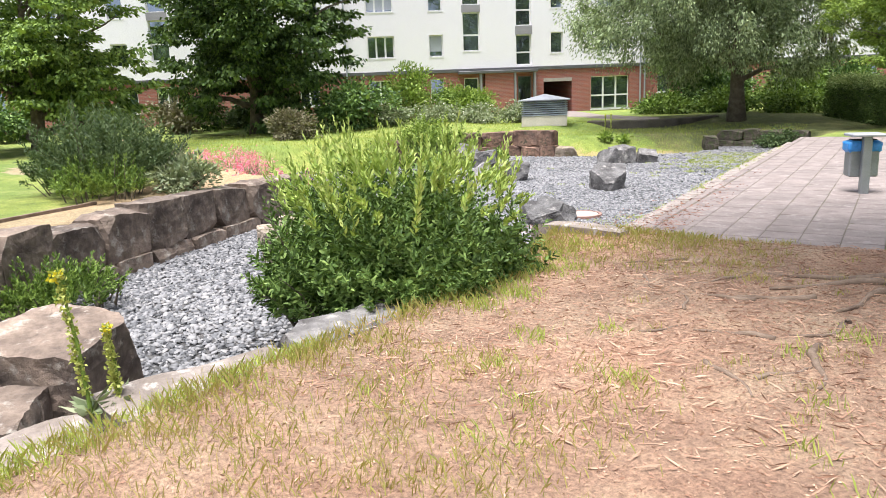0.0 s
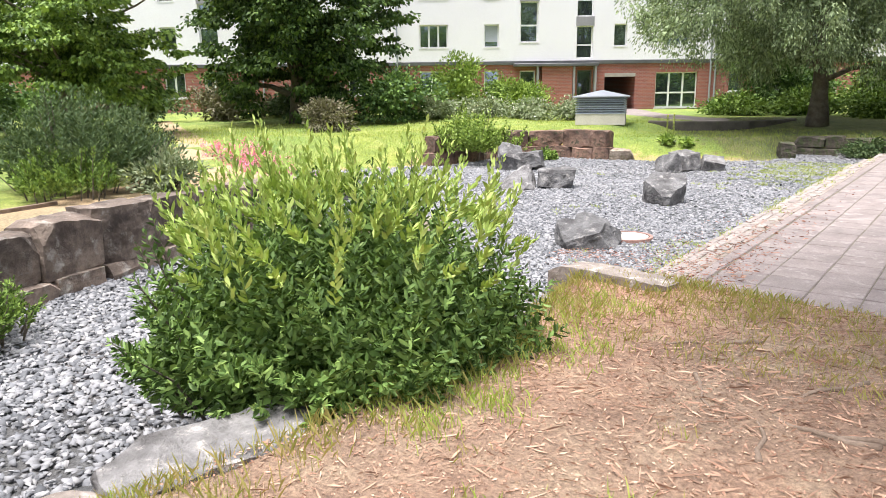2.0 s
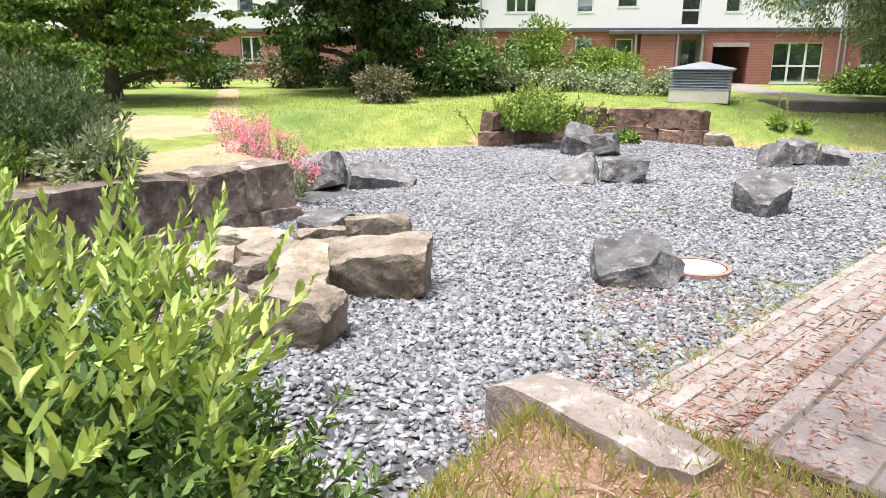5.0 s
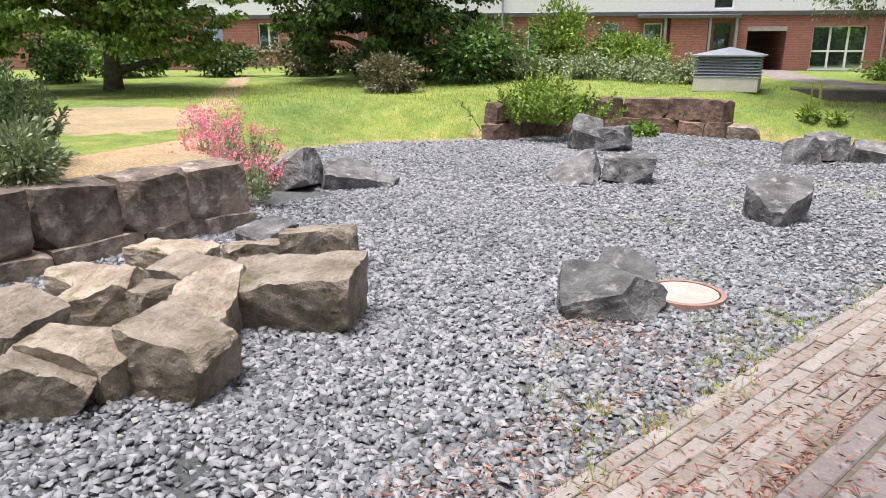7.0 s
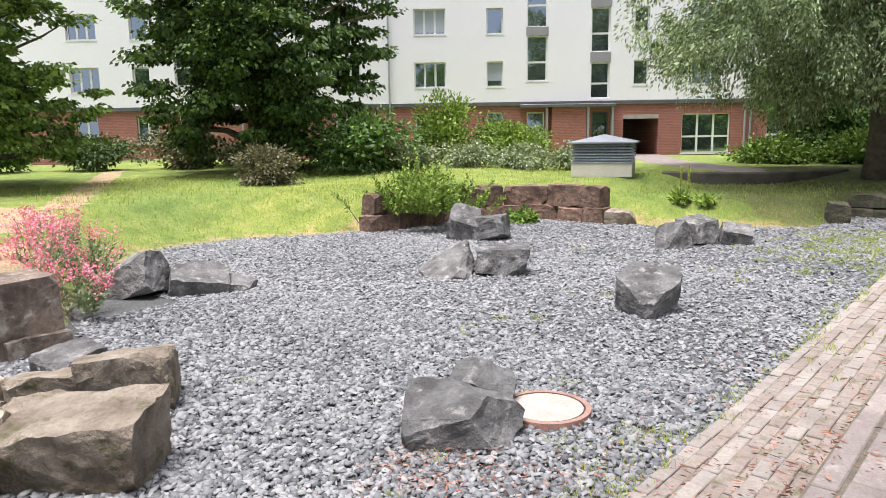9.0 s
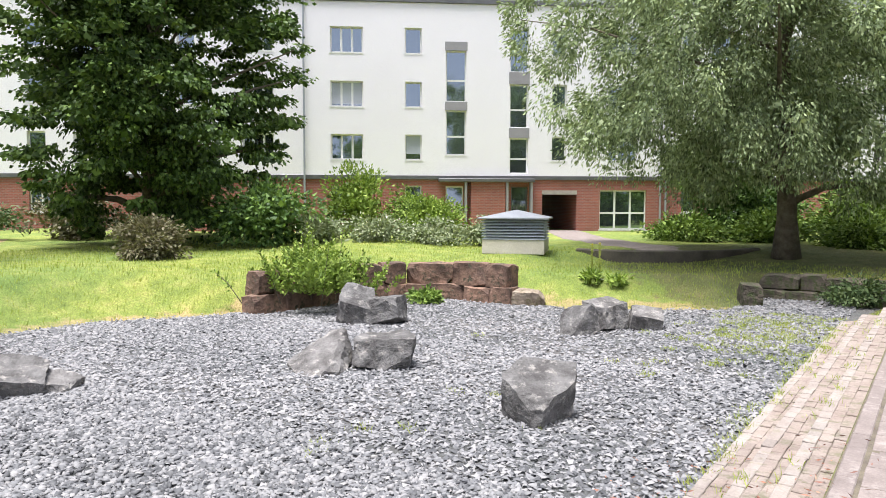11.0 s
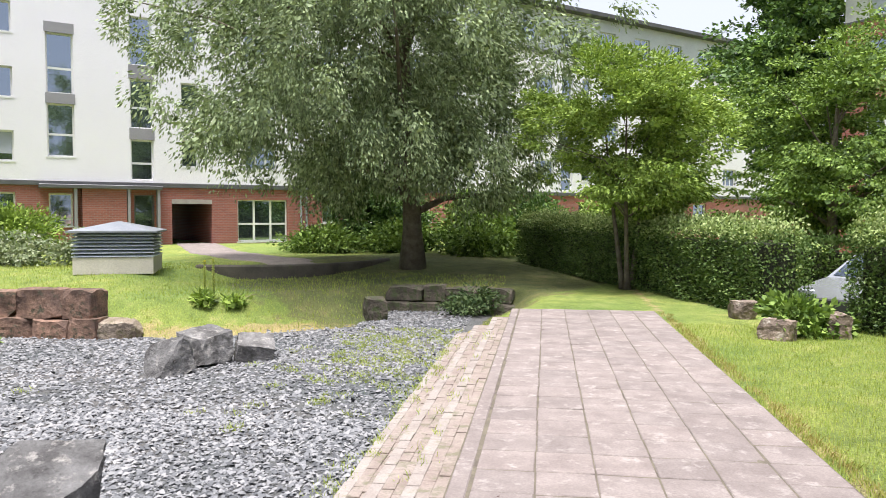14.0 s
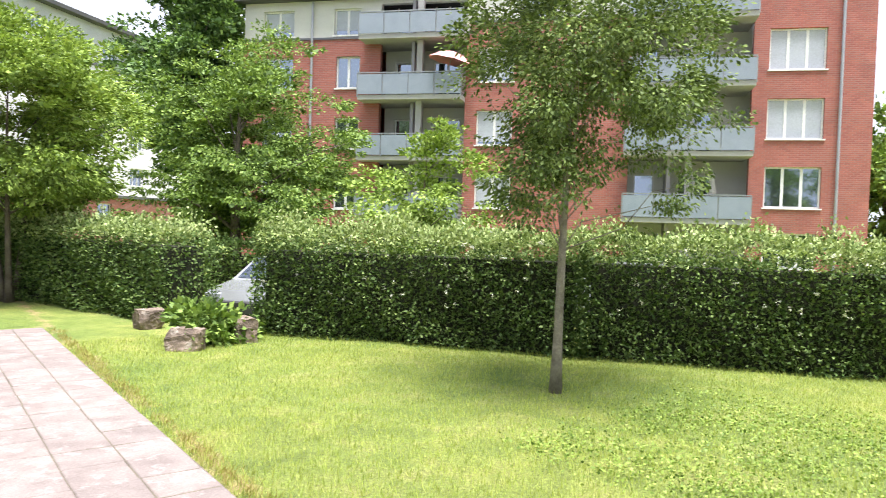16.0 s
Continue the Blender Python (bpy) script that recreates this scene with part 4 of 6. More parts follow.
part("roof", box_bm(-6.2, 5.45, -0.5, 11, 12.85, 13.1, bevel=0.03), M["roof"], house_b, "dark roof with an overhanging eave")
part("roof", box_bm(5.45, 22.3, -0.4, 11, 14.6, 14.85, bevel=0.03), M["roof"], house_b, "dark roof with an overhanging eave")
part("end_wall", box_bm(21.8, 22.1, 0.3, 11, 0.3, 14.6), M["brick_b"], house_b)
part("end_wall", box_bm(-5.8, -5.5, 0.3, 11, 0.3, 12.85), M["brick_b"], house_b)
part("back_wall", box_bm(-5.8, 22.1, 10.7, 11, 0.3, 12.85), M["brick_b"], house_b)
for s0, s1, z0, z1, kw in b_wins:
    window(house_b, s0, s1, z0, z1, **kw)
for s0, s1, z0, z1 in top_wins:
    window(house_b, s0, s1, z0, z1, 2, y=0.03, blind=0.8)
for lo, hi, zs in ((LOG[0][0], LOG[0][1], (2.5, 5.25, 8.0, 10.75)), (LOG[1][0], LOG[1][1], (2.75, 5.55, 8.4, 11.2))):
    part("loggia_back", wall_bm(lo - 0.2, hi + 0.2, 0.5, 14.0 if lo > 5 else 12.6, [(lo + 2.2, lo + 3.6, z + 0.25, z + 2.2) for z in zs] + [(lo + 0.3, lo + 1.2, z + 0.2, z + 2.2) for z in zs], 0.2, 1.5), M["cream"], house_b, "shaded back wall of the balconies")
    for z in zs:
        window(house_b, lo + 2.2, lo + 3.6, z + 0.25, z + 2.2, 2, y=1.5, sill=False)
        window(house_b, lo + 0.3, lo + 1.2, z + 0.2, z + 2.2, 1, y=1.5, sill=False)
        x0, x1 = (lo - 0.75, hi + 0.0) if lo < 5 else (lo - 0.2, hi)
        bal = part("balcony", box_bm(x0, x1, -0.95, 1.5, z - 0.02, z + 0.2, bevel=0.01), M["concrete"], house_b, "concrete balcony with grey panels")
        k = 4
        for i in range(k):
            a_, b_ = x0 + (x1 - x0) * i / k, x0 + (x1 - x0) * (i + 1) / k
            part("panel", box_bm(a_ + 0.03, b_ - 0.03, -1.0, -0.97, z + 0.22, z + 1.12), M["panel"], bal, "frosted grey panel")
        for i in range(k + 1):
            a_ = x0 + (x1 - x0) * i / k
            part("post", box_bm(a_ - 0.025, a_ + 0.025, -0.97, -0.92, z + 0.1, z + 1.16), M["steel"], bal)
        part("handrail", box_bm(x0, x1, -1.01, -0.93, z + 1.16, z + 1.21), M["steel"], bal)
        for j in range(5):
            part("side_bar", box_bm(x1 - 0.03, x1, -0.95, 0.0, z + 0.3 + j * 0.19, z + 0.4 + j * 0.19), M["zinc"], bal)
    mid = (lo + hi) / 2
    part("column", box_bm(mid - 0.12, mid + 0.14, -0.55, -0.3, 0.5, 14.0 if lo > 5 else 12.6), M["concrete"], house_b)
    part("partition", box_bm(lo + 1.6, lo + 1.75, -0.3, 1.5, 0.5, 14.0 if lo > 5 else 12.6), M["grey_panel"], house_b)
for s in (-2.2, 20.85):
    part("downpipe", tube_bm([(s, -0.12, 0.4), (s, -0.12, 12.8)], [0.06, 0.06], 8), M["zinc"], house_b, "grey rainwater pipe")


# ---- trees, shrubs and hedges ----
def crown_arrays(rng, center, radii, clumps, per, clump_r, leaf, droop=0.2, flat=0.7, shell=0.45, lump=0.3, boughs=0, sag=0.3, low=-1.0, corners=4):
    """Leaves in clumps spread through an uneven crown. Returns vertices, faces and the clumps' centres."""
    center, radii = np.asarray(center, dtype=float), np.asarray(radii, dtype=float)
    d = unit(rng.normal(size=(max(4, boughs or clumps), 3)))
    d[:, 2] = np.maximum(d[:, 2], low)
    ph = rng.uniform(0, 6, 3)
    bumpy = 1 + lump * (np.sin(d[:, 0] * 3.1 + ph[0]) * np.cos(d[:, 1] * 2.7 + ph[1]) + 0.6 * np.sin(d[:, 2] * 5 + d[:, 0] * 4 + ph[2]))
    if boughs:
        bumpy = bumpy * rng.uniform(0.72, 1.04, len(d))
        k = np.concatenate([np.arange(len(d)), rng.integers(0, len(d), clumps - len(d))])
        t = np.concatenate([np.ones(len(d)), rng.uniform(0.05, 1, clumps - len(d)) ** shell])[:, None]
        root_ = center * [0.3, 0.3, 1] + (d * radii)[k] * [0, 0, 0.45]
        tip_ = center + (d * bumpy[:, None])[k] * radii
        C = root_ + (tip_ - root_) * t + rng.normal(size=(clumps, 3)) * radii * (0.05 + 0.09 * t)
        C[:, 2] -= sag * radii[2] * (t[:, 0] ** 2) * 0.3
        rel = (C - center) / radii
        C = center + rel / np.maximum(1.0, np.linalg.norm(rel, axis=1, keepdims=True) / 1.06) * radii
    else:
        r = rng.uniform(0, 1, clumps) ** shell
        C = center + d * (r * bumpy)[:, None] * radii
    size = clump_r * rng.uniform(0.6, 1.4, (clumps, 1, 1))
    q = unit(rng.normal(size=(clumps, per, 3))) * (rng.uniform(0, 1, (clumps, per, 1)) ** 0.45) * 0.85
    q[..., 2] *= flat
    P = C[:, None, :] + q * size
    out = unit(C - np.asarray(center))[:, None, :]
    D = out * 0.7 + unit(q) * 0.8 + rng.normal(size=q.shape) * 0.35
    D[..., 2] -= droop
    V, F = leaf_arrays(rng, P.reshape(-1, 3), D.reshape(-1, 3), *leaf, corners=corners)
    return V, F, C


def tree(name, label, x, y, height, trunk_r, crown_z, crown_r, leafkind, clumps, per, clump_r, leaf, seed, stems=1, limbs=14, lean=(0, 0), z=None, tall=None, bark="bark", offset=(0, 0), category="tree", inner=0, thin=1.0, **kw):
    rng = np.random.default_rng(seed)
    r = random.Random(seed)
    z = gz(x, y) if z is None else z
    root = thing(name, label, category, at=pose(x, y, z - 0.05))
    rz = tall or (height - crown_z) / 2
    cc = (offset[0], offset[1], crown_z + rz)
    V, F, C = crown_arrays(rng, cc, (crown_r, crown_r, rz), clumps, per, clump_r, leaf, **kw)
    for k in range(stems):
        a = math.tau * k / stems + 0.4
        o = 0.0 if stems == 1 else trunk_r * 1.6
        top = height * 0.72
        pts, rad = [], []
        for i in range(9):
            t = i / 8
            s = o + (0 if stems == 1 else 0.5 * t)
            pts.append((math.cos(a) * s + lean[0] * t + 0.08 * trunk_r * 6 * math.sin(3.1 * t + seed), math.sin(a) * s + lean[1] * t + 0.08 * trunk_r * 6 * math.cos(2.3 * t + seed) - 0.48 * trunk_r, top * t))
            rad.append(trunk_r * (1 - 0.82 * t) * (1.35 if i == 0 else 1.0))
        part("trunk", tube_bm(pts, rad, 12), M[bark], root, smooth=True)
    if inner:
        q = unit(rng.normal(size=(len(C), inner, 3))) * (rng.uniform(0, 1, (len(C), inner, 1)) ** 0.5) * 0.45 * clump_r
        q[..., 2] *= kw.get("flat", 0.7)
        Pi = (C[:, None, :] + q - [0, 0, 0.08]).reshape(-1, 3)
        Vi, Fi = leaf_arrays(rng, Pi, rng.normal(size=Pi.shape) * [1, 1, 0.5], leaf[0] * 1.6, leaf[1] * 2.0)
        array_mesh("inner_foliage", Vi, Fi, M["leaf_" + leafkind], root)
    for c in C[:limbs]:
        zs_ = min(max(c[2] * 0.62, crown_z * 0.92), top * 0.95)
        i = min(7, int(zs_ / top * 8))
        p0 = Vector(pts[i]).lerp(Vector(pts[i + 1]), zs_ / top * 8 - i)
        p3 = Vector(c)
        p1 = p0.lerp(p3, 0.35) + Vector((r.uniform(-0.2, 0.2), r.uniform(-0.2, 0.2), 0.03 * height * r.random()))
        p2 = p0.lerp(p3, 0.7) + Vector((r.uniform(-0.2, 0.2), r.uniform(-0.2, 0.2), 0.03 * height * r.random()))
        r0 = rad[i] * 0.42 * thin
        bm = bmesh.new()
        tube_into(bm, [p0, p1, p2, p3], [r0, r0 * 0.7, r0 * 0.45, r0 * 0.15], 6, False)
        part("limb", bm, M[bark], root, smooth=True)
    array_mesh("crown", V, F, M["leaf_" + leafkind], root)
    return root


def shrub(name, label, x, y, rx, ry, h, leafkind, clumps, per, clump_r, leaf, seed, z=None, stems=5, flowers=None, core=True, **kw):
    rng = np.random.default_rng(seed)
    if y > 25 or x < -25:
        per = int(per * 0.48)
    z = gz(x, y) if z is None else z
    root = thing(name, label, "shrub", at=pose(x, y, z - 0.03))
    kw.setdefault("boughs", 26)
    V, F, C = crown_arrays(rng, (0, 0, h * 0.5), (rx, ry, h * 0.52), clumps, per, clump_r, leaf, **kw)
    k = clumps * 6
    q = unit(rng.normal(size=(k, 3))) * (rng.uniform(0, 0.6, k) ** 0.5)[:, None] * [rx, ry, h * 0.5] + [0, 0, h * 0.48]
    Vi, _ = leaf_arrays(rng, q, rng.normal(size=q.shape), leaf[0] * 1.3, leaf[1] * 1.8, corners=F.shape[1])
    V = np.concatenate([V, Vi])
    kc = F.shape[1]
    keep = V.reshape(-1, kc, 3)[:, :, 2].min(axis=1) > -0.02
    V = V.reshape(-1, kc, 3)[keep].reshape(-1, 3)
    array_mesh("foliage", V, np.arange(len(V)).reshape(-1, kc), M["leaf_" + leafkind], root)
    for c in C[:stems]:
        c = Vector(c) * 0.92
        part("stem", tube_bm([(c.x * 0.15, c.y * 0.15, 0), (c.x * 0.5, c.y * 0.5, c.z * 0.55), tuple(c)], [0.018, 0.012, 0.005], 5), M["bark"], root)
    if flowers:
        kind, count, length = flowers
        k = rng.choice(len(C), count)
        P = C[k] + rng.normal(size=(count, 3)) * clump_r * 0.45
        out = unit(P - np.array([0, 0, h * 0.3]))
        P = P + out * clump_r * 0.35
        V, F = leaf_arrays(rng, P, out + rng.normal(size=P.shape) * 0.7, length, length * 0.8)
        array_mesh("blossom", V, F, M[kind], root)["label"] = "small blossoms"
    return root


def hedge(name, label, line, width, height, leafkind, density, leaf, seed, blossom=0, fresh="leaf_tip"):
    """A clipped hedge: twiggy body with shade coloured in, under an uneven skin of leaves."""
    rng = np.random.default_rng(seed)
    root = thing(name, label, "hedge")
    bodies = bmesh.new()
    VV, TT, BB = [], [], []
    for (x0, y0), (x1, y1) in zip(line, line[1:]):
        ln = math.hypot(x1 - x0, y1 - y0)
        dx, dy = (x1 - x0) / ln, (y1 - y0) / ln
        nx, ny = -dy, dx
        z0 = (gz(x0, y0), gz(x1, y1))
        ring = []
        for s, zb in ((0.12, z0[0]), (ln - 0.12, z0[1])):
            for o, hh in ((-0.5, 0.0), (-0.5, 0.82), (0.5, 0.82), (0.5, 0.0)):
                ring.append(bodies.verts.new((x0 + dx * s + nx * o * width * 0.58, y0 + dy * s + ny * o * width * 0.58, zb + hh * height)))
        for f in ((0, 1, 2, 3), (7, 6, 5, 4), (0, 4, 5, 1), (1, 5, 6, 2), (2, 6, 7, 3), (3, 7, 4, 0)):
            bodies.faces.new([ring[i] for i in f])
        area = ln * (2 * height + width) + 2 * width * height
        k = int(area * density)
        u = rng.uniform(0, ln, k)
        side = rng.choice(4, k, p=[0.52, 0.12, 0.28, 0.08])
        hgt = np.where(side == 2, height, rng.uniform(0, height, k))
        o = np.where(side == 0, -0.5, np.where(side == 1, 0.5, rng.uniform(-0.5, 0.5, k))) * width
        u = np.where(side == 3, rng.choice([0.0, ln], k) + rng.normal(0, 0.06, k), u)
        bump_ = 0.09 * np.sin(u * 2.1 + hgt * 2) * np.sin(hgt * 3.3 + u) - np.abs(rng.normal(0, 0.085, k)) + rng.normal(0.02, 0.03, k)
        o = o + np.sign(o) * bump_ * (side < 2)
        hgt = hgt + (side == 2) * (np.abs(rng.normal(0, 0.1, k)) * (1 + 0.8 * np.sin(u * 5.3) * np.sin(u * 1.7)) + bump_)
        P = np.stack([x0 + dx * u + nx * o, y0 + dy * u + ny * o, np.interp(u, [0, ln], z0) + hgt], axis=1)
        D = rng.normal(size=(k, 3)) * 0.6
        D[:, 0] += nx * np.sign(o) * (side < 2)
        D[:, 1] += ny * np.sign(o) * (side < 2)
        D[:, 2] += np.where(side == 2, 1.0, 0.15)
        V, _ = leaf_arrays(rng, P, D, *leaf)
        V = V.reshape(-1, 4, 3)
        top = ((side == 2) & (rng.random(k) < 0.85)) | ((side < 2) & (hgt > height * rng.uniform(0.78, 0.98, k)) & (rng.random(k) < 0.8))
        VV.append(V[~top].reshape(-1, 3))
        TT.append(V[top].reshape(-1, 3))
        if blossom:
            n_ = int(blossom * ln)
            u, hh = rng.uniform(0, ln, n_), height * rng.uniform(0.15, 1, n_) ** 0.6
            heads = np.stack([x0 + dx * u - nx * (0.5 * width + 0.05), y0 + dy * u - ny * (0.5 * width + 0.05), np.interp(u, [0, ln], z0) + hh], axis=1)
            P = np.repeat(heads, 9, axis=0) + rng.normal(0, 0.014, (n_ * 9, 3))
            BB.append(leaf_arrays(rng, P, rng.normal(size=P.shape), 0.026, 0.022)[0])
    part("shaded_twig_body", bodies, M["twig_shade"], root, "dense twigs with inner shade in their dark colour")
    V = np.concatenate(VV)
    array_mesh("foliage", V, np.arange(len(V)).reshape(-1, 4), M["leaf_" + leafkind], root)
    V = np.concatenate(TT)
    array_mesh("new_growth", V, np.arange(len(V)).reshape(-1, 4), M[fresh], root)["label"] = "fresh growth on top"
    if blossom:
        V = np.concatenate(BB)
        array_mesh("blossom", V, np.arange(len(V)).reshape(-1, 4), M["white_flower"], root)["label"] = "scattered white blossoms"
    return root


tree("tree", "tall dense dark green tree with branches to the lawn", -25.3, 24.1, 15.0, 0.32, 0.0, 4.8, "maple", 1000, 76, 0.8, (0.18, 0.115), 11, limbs=24, flat=0.35, droop=0.55, shell=0.45, boughs=80, sag=0.6, lump=0.22, inner=16)
tree("tree", "broad green hornbeam with low layered branches", -26.2, 14.2, 9.5, 0.25, 0.2, 4.2, "mid", 560, 90, 0.75, (0.17, 0.10), 12, limbs=20, flat=0.22, droop=0.4, boughs=46, sag=0.5, inner=9)
tree("tree", "broad green hornbeam with low layered branches", -32.5, 9.0, 10.0, 0.25, 0.3, 5.0, "mid", 260, 80, 1.0, (0.22, 0.13), 13, limbs=14, flat=0.25, droop=0.4, boughs=40, sag=0.5, inner=9)
tree("tree", "big silver-green willow with a thick dark trunk", -6.0, 32.0, 12.8, 0.31, 1.75, 7.2, "silver", 950, 180, 0.66, (0.135, 0.052), 14, limbs=16, flat=1.2, droop=0.9, shell=0.5, lump=0.12, offset=(-1.1, -0.4), boughs=70, sag=0.6, inner=16)
tree("tree", "small light green multi-stemmed tree before the hedge", -0.1, 28.6, 5.7, 0.07, 1.9, 2.35, "light", 430, 110, 0.46, (0.095, 0.045), 15, stems=3, limbs=14, flat=0.4, boughs=44, inner=12)
tree("tree", "large green tree with layered branches behind the hedge", 7.1, 35.6, 8.4, 0.22, 0.7, 3.8, "mid", 640, 85, 0.72, (0.125, 0.07), 16, limbs=20, flat=0.25, droop=0.35, boughs=50, sag=0.4, inner=9)
tree("tree", "tall dark green tree behind others", 10.4, 50.5, 16.5, 0.35, 4.0, 4.2, "dark", 480, 62, 1.0, (0.26, 0.16), 17, limbs=14, flat=0.5, boughs=40, inner=9)
tree("tree", "young green lawn tree with a slim grey trunk", 3.87, 17.7, 6.2, 0.056, 1.7, 1.5, "olive", 480, 105, 0.31, (0.055, 0.028), 18, limbs=22, flat=0.5, lean=(0.1, 0.06), offset=(0.25, -0.15), shell=0.6, lump=0.18, boughs=52, sag=0.25, low=-0.7, bark="pale_bark", thin=0.5)
tree("tree", "thin light green street tree behind the hedge", 7.6, 25.6, 4.5, 0.07, 1.7, 1.6, "light", 150, 50, 0.38, (0.11, 0.06), 19, limbs=14, flat=0.3, shell=0.75, lump=0.3, boughs=22)
tree("tree", "small multi-stemmed tree by the tall window", -12.4, 46.2, 5.4, 0.08, 2.0, 1.5, "mid", 110, 45, 0.5, (0.15, 0.09), 20, stems=3, limbs=10, flat=0.4, shell=0.6, boughs=20)
tree("tree", "mature tree with spreading surface roots in bare earth", 0.2, 6.1, 9.0, 0.22, 5.2, 3.4, "mid", 200, 40, 0.8, (0.2, 0.12), 21, limbs=14, flat=0.5, boughs=30)
tree("tree", "distant green tree beyond the brick building", 38.0, 28.0, 9.0, 0.25, 1.0, 4.5, "mid", 260, 50, 1.0, (0.3, 0.18), 22, limbs=8, boughs=30, inner=9)
tree("tree", "distant green tree beyond the white building", 24.0, 62.0, 11.0, 0.3, 1.0, 5.0, "mid", 260, 50, 1.2, (0.34, 0.2), 23, limbs=8, boughs=30, inner=9)
# the row of trees behind the start, which the lower windows mirror
for i, (x, y, h) in enumerate(((-16.0, -26.0, 13.0), (-7.0, -30.0, 14.5), (2.0, -29.0, 13.5), (10.5, -27.0, 14.5), (18.5, -22.0, 13.5), (26.0, -16.0, 14.0), (32.0, -8.0, 13.5))):
    tree("tree", "full green tree in a row across the green", x, y, h, 0.25, 1.0, 5.0, "mid", 130, 34, 1.5, (0.5, 0.34), 400 + i, limbs=5, boughs=40)

hedge("hedge", "clipped dark green hedge along the lawn", [(2.9, 23.1), (5.9, 19.2), (8.8, 15.5), (13.5, 9.5)], 0.85, 1.56, "hedge", 1200, (0.06, 0.037), 31, 9)
hedge("hedge", "clipped dark green hedge along the lawn", [(-2.4, 35.5), (0.3, 29.6), (2.2, 24.6)], 1.1, 1.5, "hedge", 850, (0.066, 0.042), 32)
hedge("hedge", "clipped green hedge across the parking road", [(5.5, 33.5), (15.5, 21.6)], 1.0, 1.4, "hedge", 240, (0.11, 0.075), 33, fresh="leaf_hedge")
hedge("hedge", "clipped green hedge across the parking road", [(16.6, 20.4), (23.5, 12.2)], 1.0, 1.3, "hedge", 220, (0.11, 0.075), 34, fresh="leaf_hedge")

def shoot_leaves(rng, foot, tip, count, start, length, width, splay, corners, bend=0.12, rise=0.0):
    """Leaves set round a batch of bent shoots, from `start` of the way up to the tip."""
    m_ = len(foot)
    mid_ = (foot + tip) / 2 + [0, 0, bend]
    t = start + (1 - start) * (np.arange(count) + rng.uniform(0, 1, (m_, count))) / count
    t = t[..., None]
    A, B, C = foot[:, None], mid_[:, None], tip[:, None]
    P = A * (1 - t) ** 2 + B * 2 * t * (1 - t) + C * t * t
    axis = unit((B - A) * (1 - t) + (C - B) * t)
    side = unit(np.cross(axis, rng.normal(size=P.shape)))
    D = axis + side * splay * (1.25 - 0.6 * t) + [0, 0, rise]
    size = (1.1 - 0.5 * t ** 3).reshape(-1, 1)
    V, F = leaf_arrays(rng, P.reshape(-1, 3), D.reshape(-1, 3), length * size, width * size, corners=corners)
    return V, F


def shoot_bush(name, label, x, y, radii, shoots, count, leaf, leafkind, seed, z=None, splay=0.9, start=0.35, corners=6, foot_spread=0.72, low=-0.1, ragged=0.16, shown_stems=26, top=None, bend=0.12, rise=0.0):
    """A bush of many leafy shoots that fan out from its foot to an uneven outline."""
    rng = np.random.default_rng(seed)
    z = gz(x, y) if z is None else z
    root = thing(name, label, "shrub", at=pose(x, y, z - 0.03))
    d = unit(rng.normal(size=(shoots, 3)))
    d[:, 2] = np.where(d[:, 2] < low, np.abs(d[:, 2]) * 0.6 + low, d[:, 2])
    d = unit(d)
    lumps = 1 + 0.1 * np.sin(d[:, 0] * 4 + seed) * np.cos(d[:, 1] * 5 + seed) + 0.07 * np.sin(d[:, 2] * 9 + d[:, 0] * 6)
    reach = (rng.uniform(0.12, 1, shoots) ** 0.4) * lumps * (1 + ragged * np.abs(rng.normal(size=shoots)) * (rng.random(shoots) < 0.3))
    tip = d * reach[:, None] * np.array(radii) * [1, 1, 0.62] + [0, 0, radii[2] * 0.38]
    foot = tip * [foot_spread, foot_spread, 0.0] + rng.normal(0, 0.03, (shoots, 3)) * [1, 1, 0] + [0, 0, 0.02]
    far_ = foot + (tip - foot) * start
    V, F = shoot_leaves(rng, far_, tip, count, 0.0, leaf[0], leaf[1], splay, corners, bend, rise)
    kc = V.reshape(-1, corners, 3)
    V = kc[kc[:, :, 2].min(axis=1) > -0.02].reshape(-1, 3)
    array_mesh("foliage", V, np.arange(len(V)).reshape(-1, corners), M["leaf_" + leafkind], root)
    order = np.argsort(-reach)[:shown_stems]
    for i in order:
        f_, t_ = foot[i], tip[i]
        part("stem", tube_bm([tuple(f_), tuple((f_ + t_) / 2 + [0, 0, bend * 0.8]), tuple(t_)], [0.012, 0.008, 0.003], 5), M["bark"], root)
    if top:
        # this year's pale shoots stand out of the crown, sunlight added to their colour
        n_, lo, hi, size = top
        a, q = rng.uniform(0, math.tau, n_), rng.uniform(0, 1, n_) ** 0.5
        base_ = np.stack([np.cos(a) * q * radii[0] * 0.82, np.sin(a) * q * radii[1] * 0.82, radii[2] * (0.52 + 0.34 * np.sqrt(1 - q * q))], axis=1)
        ends = base_ + np.stack([np.cos(a) * q * 0.16, np.sin(a) * q * 0.16, lo + (hi - lo) * rng.uniform(0, 1, n_) ** 2.2], axis=1) + rng.normal(0, 0.04, (n_, 3)) * [1, 1, 0]
        V, F = shoot_leaves(rng, base_, ends, 22, 0.0, size[0], size[1], 0.75, corners, 0.01, 0.25)
        array_mesh("young_growth", V, F, M["leaf_shoot"], root)["label"] = "pale green young growth with sunlight in its colour"
        for b_, e_ in list(zip(base_, ends))[:40]:
            part("stem", tube_bm([tuple(b_), tuple(e_)], [0.005, 0.002], 5), M["leaf_light"], root)
    return root


